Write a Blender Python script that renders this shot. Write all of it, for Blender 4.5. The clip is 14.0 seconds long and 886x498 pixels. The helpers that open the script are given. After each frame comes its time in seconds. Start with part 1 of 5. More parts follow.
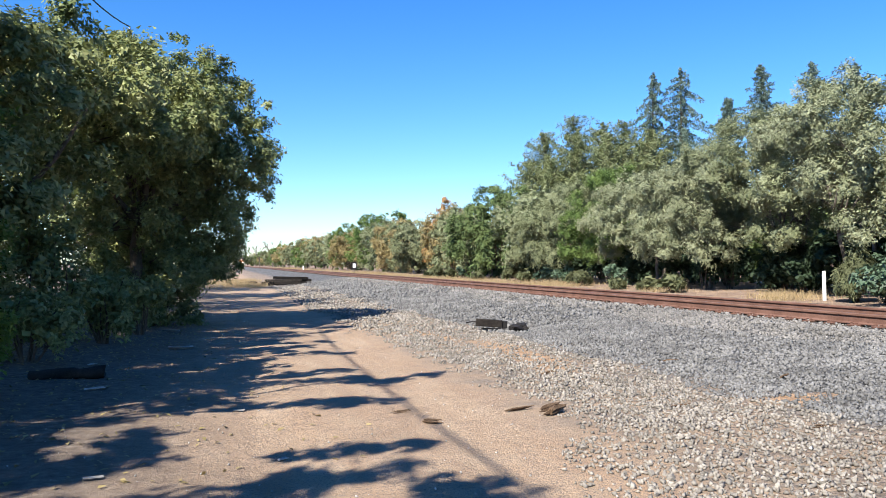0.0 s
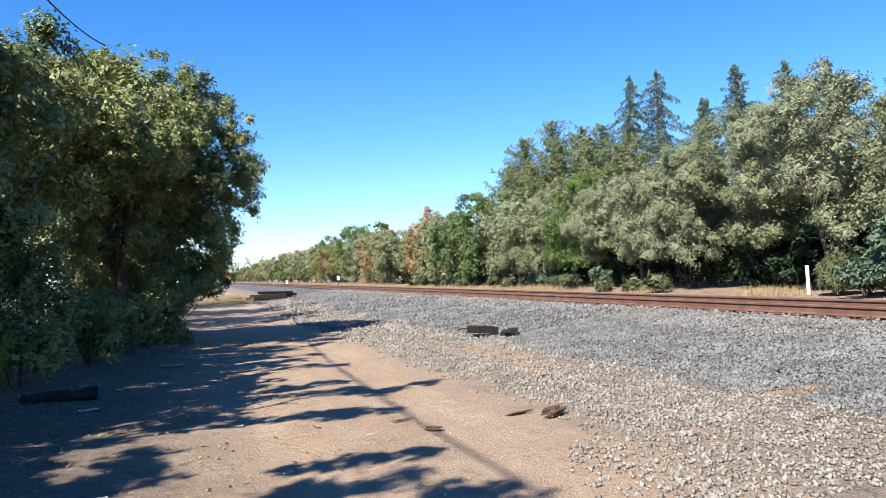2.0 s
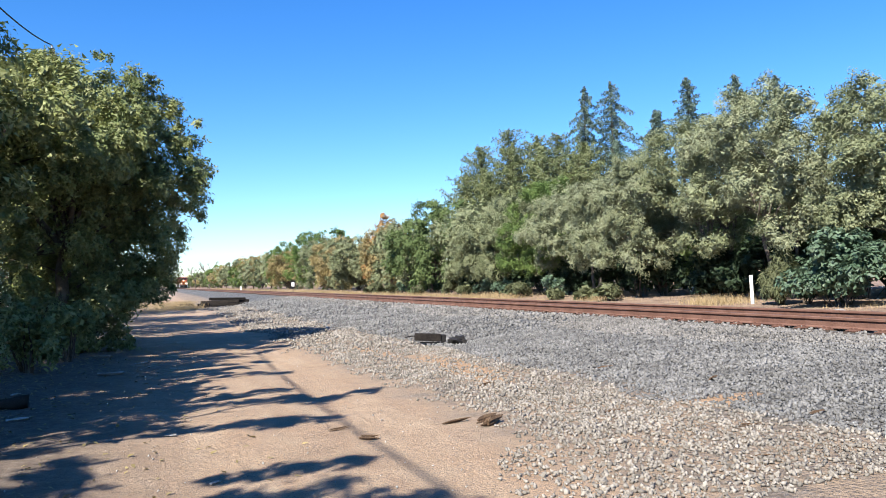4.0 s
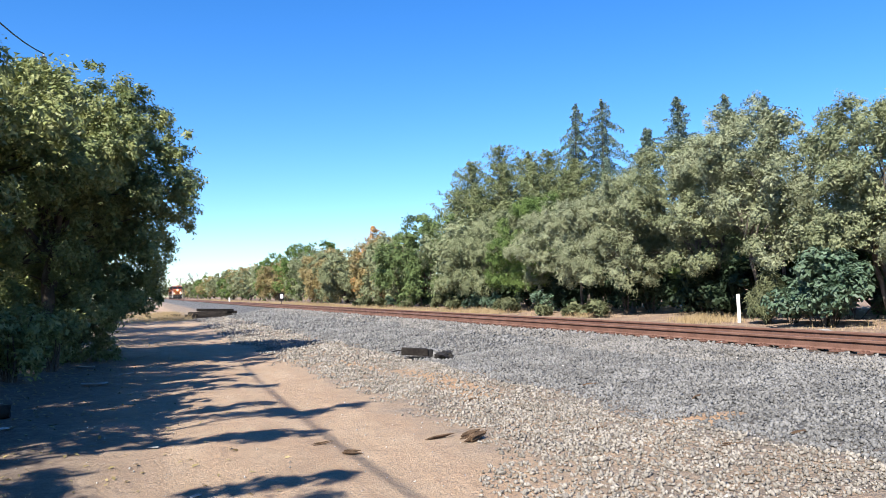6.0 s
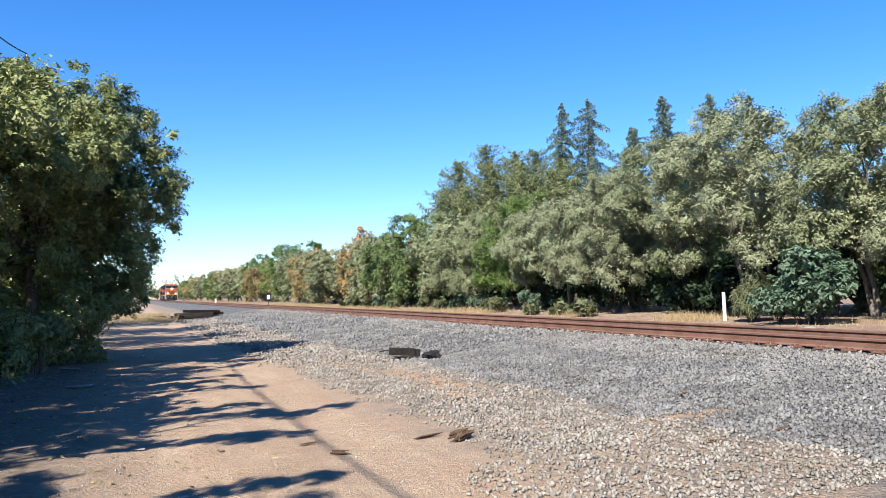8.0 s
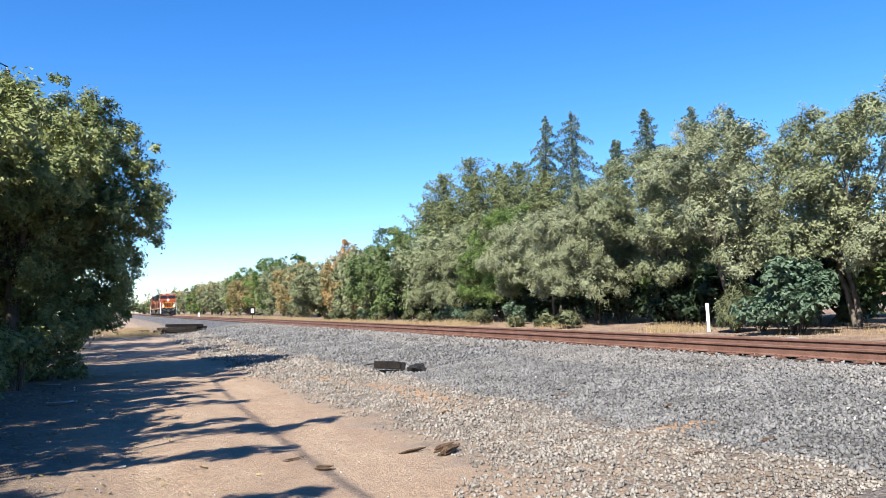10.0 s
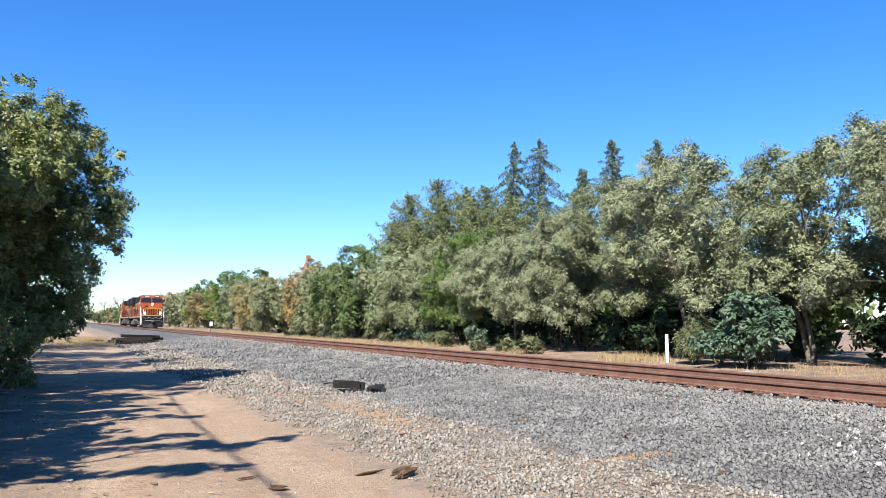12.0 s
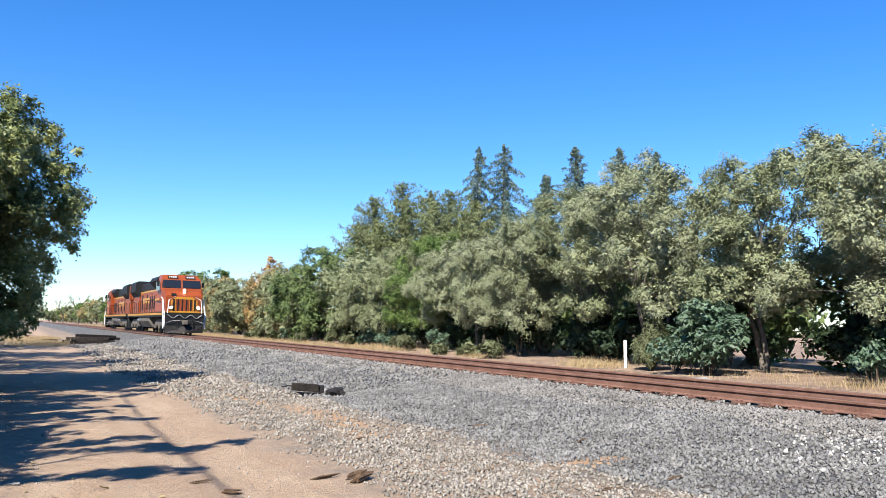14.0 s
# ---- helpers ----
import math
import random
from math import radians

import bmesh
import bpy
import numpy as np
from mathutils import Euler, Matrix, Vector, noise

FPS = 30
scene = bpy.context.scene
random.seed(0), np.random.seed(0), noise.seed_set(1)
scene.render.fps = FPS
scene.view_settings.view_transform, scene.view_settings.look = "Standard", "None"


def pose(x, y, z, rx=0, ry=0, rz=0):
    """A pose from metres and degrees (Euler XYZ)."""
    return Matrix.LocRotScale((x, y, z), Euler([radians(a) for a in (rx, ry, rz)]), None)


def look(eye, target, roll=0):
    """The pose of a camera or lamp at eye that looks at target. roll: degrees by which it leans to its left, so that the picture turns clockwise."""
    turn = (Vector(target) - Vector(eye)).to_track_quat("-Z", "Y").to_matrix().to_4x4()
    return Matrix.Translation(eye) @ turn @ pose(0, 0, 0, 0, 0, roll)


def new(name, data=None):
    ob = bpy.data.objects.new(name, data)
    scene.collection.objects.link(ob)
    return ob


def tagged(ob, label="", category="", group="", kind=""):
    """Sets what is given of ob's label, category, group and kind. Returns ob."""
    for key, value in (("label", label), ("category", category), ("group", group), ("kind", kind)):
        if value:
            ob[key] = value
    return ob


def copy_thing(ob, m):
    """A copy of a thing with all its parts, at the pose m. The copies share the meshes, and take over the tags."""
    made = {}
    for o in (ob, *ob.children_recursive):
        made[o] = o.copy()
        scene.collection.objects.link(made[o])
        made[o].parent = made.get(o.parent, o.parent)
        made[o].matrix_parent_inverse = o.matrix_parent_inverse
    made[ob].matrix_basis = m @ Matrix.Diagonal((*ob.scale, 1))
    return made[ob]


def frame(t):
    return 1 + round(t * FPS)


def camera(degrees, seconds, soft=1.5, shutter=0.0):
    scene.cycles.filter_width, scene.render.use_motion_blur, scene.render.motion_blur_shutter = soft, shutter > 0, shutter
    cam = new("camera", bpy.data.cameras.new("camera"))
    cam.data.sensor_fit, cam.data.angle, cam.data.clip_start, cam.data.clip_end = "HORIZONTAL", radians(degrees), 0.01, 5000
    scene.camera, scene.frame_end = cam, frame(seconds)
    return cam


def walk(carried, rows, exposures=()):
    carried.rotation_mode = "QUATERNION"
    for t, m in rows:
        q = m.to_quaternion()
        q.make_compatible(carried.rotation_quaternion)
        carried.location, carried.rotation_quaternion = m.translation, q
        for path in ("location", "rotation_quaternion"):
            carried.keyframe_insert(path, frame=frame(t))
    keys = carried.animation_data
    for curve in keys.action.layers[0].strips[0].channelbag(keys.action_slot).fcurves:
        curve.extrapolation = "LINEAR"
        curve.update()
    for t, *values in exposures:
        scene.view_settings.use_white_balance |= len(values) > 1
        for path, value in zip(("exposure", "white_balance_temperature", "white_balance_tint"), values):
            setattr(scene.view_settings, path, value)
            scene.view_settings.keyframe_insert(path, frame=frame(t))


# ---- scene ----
cam = camera(59.0, 14.0, soft=0.8)
PATH = [
    (0, (0.0, 0.0, 1.6), (0.548, 1.923, 1.636), -0.3),
    (0.5, (-0.076, 0.01, 1.592), (0.468, 1.935, 1.631), -0.9),
    (1, (-0.094, 0.025, 1.583), (0.456, 1.948, 1.621), -1.8),
    (1.5, (-0.113, 0.014, 1.59), (0.454, 1.931, 1.627), -1.8),
    (2, (-0.126, 0.035, 1.58), (0.465, 1.945, 1.638), -2.4),
    (2.5, (-0.083, -0.024, 1.578), (0.587, 1.859, 1.627), -3.5),
    (3, (0.006, -0.036, 1.58), (0.682, 1.845, 1.632), -3.2),
    (5.5, (0.092, -0.073, 1.589), (0.812, 1.789, 1.697), -0.5),
    (6, (0.098, -0.086, 1.596), (0.815, 1.777, 1.703), -1.2),
    (6.5, (0.096, -0.071, 1.585), (0.804, 1.796, 1.687), -1.9),
    (7, (0.094, -0.111, 1.595), (0.82, 1.75, 1.696), -1.5),
    (7.5, (0.091, -0.088, 1.589), (0.836, 1.766, 1.691), -1.5),
    (8, (0.097, -0.094, 1.593), (0.845, 1.758, 1.699), -1.5),
    (10.5, (0.106, -0.07, 1.6), (0.906, 1.757, 1.743), -1.5),
    (11, (0.086, -0.084, 1.604), (0.909, 1.732, 1.76), -0.2),
    (11.5, (0.086, -0.071, 1.612), (0.948, 1.725, 1.79), 0.1),
    (12, (0.097, -0.04, 1.607), (0.962, 1.753, 1.796), 0.4),
    (12.5, (0.117, -0.034, 1.607), (0.986, 1.757, 1.797), 0.5),
    (13, (0.122, -0.1, 1.628), (1.042, 1.665, 1.819), 0.1),
    (13.5, (0.131, -0.073, 1.617), (1.069, 1.683, 1.81), 0.4),
    (14, (0.123, -0.094, 1.62), (1.07, 1.657, 1.819), 1.1),
]
walk(cam, [(t, look(eye, target, roll)) for t, eye, target, roll in PATH], exposures=[(0, 1.36), (14, 1.36)])

# ---- world, sun ----
SUN_AZ, SUN_EL = 50.0, 45.5          # shadows run 50 degrees to the right of the track
world = bpy.data.worlds.new("sky")
scene.world = world
world.use_nodes = True
wn = world.node_tree.nodes
sky = wn.new("ShaderNodeTexSky")
sky.sky_type = "NISHITA"
sky.sun_disc = False
sky.sun_elevation = radians(SUN_EL)
sky.sun_rotation = radians(180 + SUN_AZ)
sky.air_density, sky.dust_density, sky.ozone_density = 1.0, 0.0, 3.0
wn["Background"].inputs["Strength"].default_value = 0.072
rich = wn.new("ShaderNodeHueSaturation")
rich.inputs["Saturation"].default_value = 1.33
world.node_tree.links.new(sky.outputs["Color"], rich.inputs["Color"])
clear = wn.new("ShaderNodeMix")
clear.data_type, clear.blend_type = "RGBA", "MULTIPLY"
clear.inputs[0].default_value = 1.0
clear.inputs[7].default_value = (0.80, 0.95, 1.2, 1)
world.node_tree.links.new(rich.outputs["Color"], clear.inputs[6])
world.node_tree.links.new(clear.outputs[2], wn["Background"].inputs["Color"])
sun_data = bpy.data.lights.new("sun", "SUN")
sun_data.energy, sun_data.angle, sun_data.color = 5.0, radians(0.55), (1.0, 0.93, 0.82)
sun = new("sun", sun_data)
a, e = radians(SUN_AZ), radians(SUN_EL)
sun_way = Vector((math.sin(a) * math.cos(e), math.cos(a) * math.cos(e), -math.sin(e)))
sun.matrix_world = look((-30, -30, 50), Vector((-30, -30, 50)) + sun_way)


# ---- materials ----
def material(name, c1, c2, scale=6.0, rough=0.8, bump=0.3, spread=0.0, metal=0.0, fine=60.0, through_light=0.0, bump_dist=0.02):
    """Two tones mixed by a large and a fine noise; spread varies brightness from piece to piece."""
    m = bpy.data.materials.new(name)
    m.use_nodes = True
    n, l = m.node_tree.nodes, m.node_tree.links
    bs = n["Principled BSDF"]
    tc = n.new("ShaderNodeTexCoord")
    big, small = n.new("ShaderNodeTexNoise"), n.new("ShaderNodeTexNoise")
    big.inputs["Scale"].default_value, big.inputs["Detail"].default_value = scale, 5
    small.inputs["Scale"].default_value, small.inputs["Detail"].default_value = fine, 3
    for t in (big, small):
        l.new(tc.outputs["Object"], t.inputs["Vector"])
    mid = n.new("ShaderNodeMath")
    mid.operation = "ADD"
    half = n.new("ShaderNodeMath")
    half.operation = "MULTIPLY_ADD"
    half.inputs[1].default_value, half.inputs[2].default_value = 0.6, -0.3
    l.new(small.outputs["Fac"], half.inputs[0])
    l.new(big.outputs["Fac"], mid.inputs[0])
    l.new(half.outputs[0], mid.inputs[1])
    ramp = n.new("ShaderNodeValToRGB")
    ramp.color_ramp.elements[0].position, ramp.color_ramp.elements[1].position = 0.3, 0.7
    ramp.color_ramp.elements[0].color, ramp.color_ramp.elements[1].color = (*c1, 1), (*c2, 1)
    l.new(mid.outputs[0], ramp.inputs["Fac"])
    col = ramp.outputs["Color"]
    if spread:
        geo, oi = n.new("ShaderNodeNewGeometry"), n.new("ShaderNodeObjectInfo")
        add = n.new("ShaderNodeMath")
        add.operation = "ADD"
        l.new(geo.outputs["Random Per Island"], add.inputs[0])
        l.new(oi.outputs["Random"], add.inputs[1])
        fr = n.new("ShaderNodeMath")
        fr.operation = "FRACT"
        l.new(add.outputs[0], fr.inputs[0])
        mr = n.new("ShaderNodeMapRange")
        mr.inputs["To Min"].default_value, mr.inputs["To Max"].default_value = 1 - spread, 1 + spread
        l.new(fr.outputs[0], mr.inputs["Value"])
        hs = n.new("ShaderNodeHueSaturation")
        l.new(col, hs.inputs["Color"])
        l.new(mr.outputs[0], hs.inputs["Value"])
        col = hs.outputs["Color"]
    l.new(col, bs.inputs["Base Color"])
    bs.inputs["Roughness"].default_value, bs.inputs["Metallic"].default_value = rough, metal
    bs.inputs["Specular IOR Level"].default_value = 0.2 if rough > 0.6 else 0.5
    if bump:
        b = n.new("ShaderNodeBump")
        b.inputs["Strength"].default_value, b.inputs["Distance"].default_value = bump, bump_dist
        l.new(mid.outputs[0], b.inputs["Height"])
        l.new(b.outputs["Normal"], bs.inputs["Normal"])
    if through_light:
        tr = n.new("ShaderNodeBsdfTranslucent")
        mx = n.new("ShaderNodeMixShader")
        mx.inputs["Fac"].default_value = through_light
        l.new(col, tr.inputs["Color"])
        l.new(bs.outputs[0], mx.inputs[1])
        l.new(tr.outputs[0], mx.inputs[2])
        l.new(mx.outputs[0], n["Material Output"].inputs["Surface"])
    return m


def leaf_material(name, c1, c2, rough=0.5, light=0.25, spread=0.26):
    return material(name, c1, c2, scale=0.7, rough=rough, bump=0, spread=spread, fine=5.0, through_light=light)


def paint(name, c, rough=0.35, metal=0.0):
    d = tuple(v * 0.8 for v in c)
    return material(name, d, c, scale=1.2, rough=rough, bump=0.05, metal=metal, fine=9.0)


def glow(name, c, strength):
    m = bpy.data.materials.new(name)
    m.use_nodes = True
    b = m.node_tree.nodes["Principled BSDF"]
    b.inputs["Base Color"].default_value = (*c, 1)
    b.inputs["Emission Color"].default_value = (*c, 1)
    b.inputs["Emission Strength"].default_value = strength
    return m


OLIVE = leaf_material("olive_leaf", (0.136, 0.157, 0.0805), (0.242, 0.267, 0.153), rough=0.7, light=0.15, spread=0.16)
OLIVE_PALE = leaf_material("pale_olive_leaf", (0.156, 0.175, 0.0963), (0.263, 0.285, 0.178), rough=0.7, light=0.15, spread=0.16)
GREEN = leaf_material("green_leaf", (0.0753, 0.126, 0.0335), (0.159, 0.225, 0.067), rough=0.7)
DARK = leaf_material("dark_leaf", (0.0651, 0.102, 0.0372), (0.14, 0.186, 0.0698), rough=0.7)
LEFT = leaf_material("broad_leaf", (0.108, 0.145, 0.045), (0.275, 0.29, 0.108), rough=0.6, light=0.2)
LEFT_BRIGHT = leaf_material("bright_leaf", (0.062, 0.105, 0.0186), (0.136, 0.198, 0.0372), rough=0.7, light=0.35)
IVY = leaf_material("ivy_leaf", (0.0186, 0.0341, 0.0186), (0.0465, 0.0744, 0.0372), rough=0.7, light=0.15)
# lighter copy of ivy_leaf: sun on the front shrubs put into the colour
IVY_LIT = leaf_material("lit_ivy_leaf", (0.0465, 0.0883, 0.0512), (0.112, 0.168, 0.102), rough=0.6, light=0.15)
BRUSH = leaf_material("brush_leaf", (0.0868, 0.102, 0.0496), (0.149, 0.161, 0.0868), rough=0.7)
RUST_LEAF = leaf_material("autumn_leaf", (0.341, 0.171, 0.0546), (0.45, 0.273, 0.0955), rough=0.6, light=0.3)
TAN_LEAF = leaf_material("tan_leaf", (0.205, 0.164, 0.0614), (0.307, 0.245, 0.109), rough=0.6, light=0.2)
NEEDLE = leaf_material("needle", (0.06, 0.1, 0.07), (0.13, 0.18, 0.135), rough=0.6, light=0.1)
PINE = leaf_material("pine_needle", (0.095, 0.12, 0.048), (0.19, 0.215, 0.09), rough=0.6, light=0.1)
STRAW = leaf_material("dry_grass", (0.273, 0.205, 0.105), (0.384, 0.298, 0.174), rough=0.8, light=0.2)
BARK = material("bark", (0.062, 0.0465, 0.0341), (0.136, 0.112, 0.0868), scale=4, rough=0.95, bump=0.8, fine=25)
BARK_GREY = material("grey_bark", (0.085, 0.072, 0.06), (0.17, 0.15, 0.125), scale=4, rough=0.95, bump=0.8, fine=25)
RUST = material("rusty_steel", (0.102, 0.0527, 0.0391), (0.167, 0.093, 0.0713), scale=3, rough=0.75, bump=0.3, fine=30)
RAIL_TOP = material("worn_rail_head", (0.062, 0.0434, 0.0372), (0.124, 0.0868, 0.0744), scale=5, rough=0.45, bump=0.1, metal=0.5)
TIE = material("weathered_tie", (0.0372, 0.0279, 0.0217), (0.093, 0.0682, 0.0527), scale=5, rough=0.95, bump=0.8, spread=0.25, fine=40)
OLD_TIE = material("old_creosote_timber", (0.011, 0.009, 0.008), (0.032, 0.027, 0.023), scale=6, rough=0.9, bump=0.8, spread=0.3)
WOOD = material("split_weathered_wood", (0.062, 0.0372, 0.0217), (0.155, 0.105, 0.0682), scale=9, rough=0.9, bump=0.9, fine=70)
STONE = material("ballast_stone", (0.10, 0.10, 0.10), (0.175, 0.174, 0.172), scale=1.3, rough=0.95, bump=0.3, spread=0.3, fine=60)
DUSTY_STONE = material("dusty_ballast_stone", (0.125, 0.12, 0.114), (0.2, 0.193, 0.184), scale=1.3, rough=0.95, bump=0.3, spread=0.3, fine=60)
GRAVEL = material("tan_grey_gravel", (0.15, 0.137, 0.12), (0.26, 0.24, 0.213), scale=2.5, rough=0.95, bump=0.3, spread=0.32, fine=60)
PALE_STONE = material("pale_stone", (0.23, 0.222, 0.21), (0.37, 0.36, 0.345), scale=9, rough=0.9, bump=0.3, spread=0.3)
WHITE = material("white_paint", (0.68, 0.68, 0.66), (0.82, 0.82, 0.80), scale=3, rough=0.5, bump=0.1)
STEEL = material("grey_steel", (0.2, 0.2, 0.2), (0.36, 0.36, 0.36), scale=5, rough=0.5, bump=0.1, metal=0.7)
BLACK_IRON = material("black_iron", (0.00744, 0.00744, 0.00806), (0.0248, 0.0223, 0.0211), scale=7, rough=0.65, bump=0.3)
GREY_WOOD = material("grey_pole_wood", (0.0992, 0.0868, 0.0744), (0.186, 0.167, 0.143), scale=6, rough=0.95, bump=0.6)


# ---- mesh helpers ----
def part(name, bm, mat, parent=None, label=""):
    me = bpy.data.meshes.new(name)
    bm.to_mesh(me)
    bm.free()
    me.materials.append(mat)
    ob = new(name, me)
    if parent is not None:
        ob.parent = parent
    if label:
        ob["label"] = label
    return ob


def raw(name, verts, faces_per, mat, parent=None):
    """A mesh from an array of vertices, in which every faces_per in a row make one face."""
    v = np.asarray(verts, dtype=np.float32).reshape(-1, 3)
    me = bpy.data.meshes.new(name)
    n = len(v)
    me.vertices.add(n)
    me.vertices.foreach_set("co", v.ravel())
    me.loops.add(n)
    me.loops.foreach_set("vertex_index", np.arange(n, dtype=np.int32))
    me.polygons.add(n // faces_per)
    me.polygons.foreach_set("loop_start", np.arange(0, n, faces_per, dtype=np.int32))
    me.update(calc_edges=True)
    me.materials.append(mat)
    ob = new(name, me)
    if parent is not None:
        ob.parent = parent
    return ob


def indexed(name, verts, faces, mat, parent=None, smooth=False):
    """A mesh from arrays of vertices and of faces with one count of corners."""
    v, f = np.asarray(verts, dtype=np.float32).reshape(-1, 3), np.asarray(faces, dtype=np.int32)
    me = bpy.data.meshes.new(name)
    me.vertices.add(len(v))
    me.vertices.foreach_set("co", v.ravel())
    me.loops.add(f.size)
    me.loops.foreach_set("vertex_index", f.ravel())
    me.polygons.add(len(f))
    me.polygons.foreach_set("loop_start", np.arange(0, f.size, f.shape[1], dtype=np.int32))
    if smooth:
        me.polygons.foreach_set("use_smooth", np.ones(len(f), dtype=bool))
    me.update(calc_edges=True)
    me.materials.append(mat)
    ob = new(name, me)
    if parent is not None:
        ob.parent = parent
    return ob


def box(bm, x0, x1, y0, y1, z0, z1, bevel=0.0):
    r = bmesh.ops.create_cube(bm, size=1.0, matrix=Matrix.LocRotScale(((x0 + x1) / 2, (y0 + y1) / 2, (z0 + z1) / 2), None, (abs(x1 - x0), abs(y1 - y0), abs(z1 - z0))))
    if bevel:
        edges = list({ed for v in r["verts"] for ed in v.link_edges})
        bmesh.ops.bevel(bm, geom=edges, offset=bevel, segments=2, affect="EDGES", profile=0.6)
    return bm


def tube(bm, points, radii, sides=8, cap=True):
    """A tapered tube along points."""
    rings = []
    pts = [Vector(p) for p in points]
    for i, p in enumerate(pts):
        d = (pts[min(i + 1, len(pts) - 1)] - pts[max(i - 1, 0)]).normalized()
        s = d.cross(Vector((0, 0, 1)) if abs(d.z) < 0.9 else Vector((1, 0, 0))).normalized()
        t = d.cross(s)
        rings.append([bm.verts.new(p + (s * math.cos(k * math.tau / sides) + t * math.sin(k * math.tau / sides)) * radii[i]) for k in range(sides)])
    for r0, r1 in zip(rings, rings[1:]):
        for k in range(sides):
            f = bm.faces.new((r0[k], r0[(k + 1) % sides], r1[(k + 1) % sides], r1[k]))
            f.smooth = True
    if cap:
        bm.faces.new(rings[0])
        bm.faces.new(rings[-1][::-1])
    return bm


def prism(bm, outline, y0, y1, axis="y"):
    """An outline in x, z (or y, z with axis x) drawn out from y0 to y1."""
    def put(p, q):
        return bm.verts.new((p[0], q, p[1]) if axis == "y" else (q, p[0], p[1]))
    a0, a1 = [put(p, y0) for p in outline], [put(p, y1) for p in outline]
    n = len(outline)
    for i in range(n):
        bm.faces.new((a0[i], a0[(i + 1) % n], a1[(i + 1) % n], a1[i]))
    bm.faces.new(a0[::-1])
    bm.faces.new(a1)
    bmesh.ops.recalc_face_normals(bm, faces=bm.faces)
    return bm


def thing(name, x, y, z, label, category, rz=0.0, group="", kind=""):
    ob = new(name)
    ob.matrix_basis = pose(x, y, z, 0, 0, rz)
    return tagged(ob, label, category, group, kind)


# ---- ground ----
TRACK_X, RAIL_Z = 11.1, 0.72
BED = [(-400, 0.1), (-6, 0.1), (-3.2, 0.12), (-1.6, 0.03), (0, 0.0), (3.2, 0.0), (5.4, 0.07), (6.4, 0.16), (9.3, 0.50), (12.9, 0.50), (15.2, 0.16), (18.5, 0.12), (23, 0.25), (400, 0.3)]


def ground_z(x, y):
    z = float(np.interp(x, [b[0] for b in BED], [b[1] for b in BED]))
    soft = 0.3 if 9 < x < 13.2 else 1.0
    z += soft * 0.05 * noise.noise((x * 0.35, y * 0.25, 1.0)) + soft * 0.018 * noise.noise((x * 1.7, y * 1.3, 5.0))
    if -3 < x < 3.4 and y > -4:
        z -= 0.025 * math.exp(-((x - 0.4) / 0.35) ** 2) + 0.025 * math.exp(-((x - 2.2) / 0.35) ** 2)
    return z


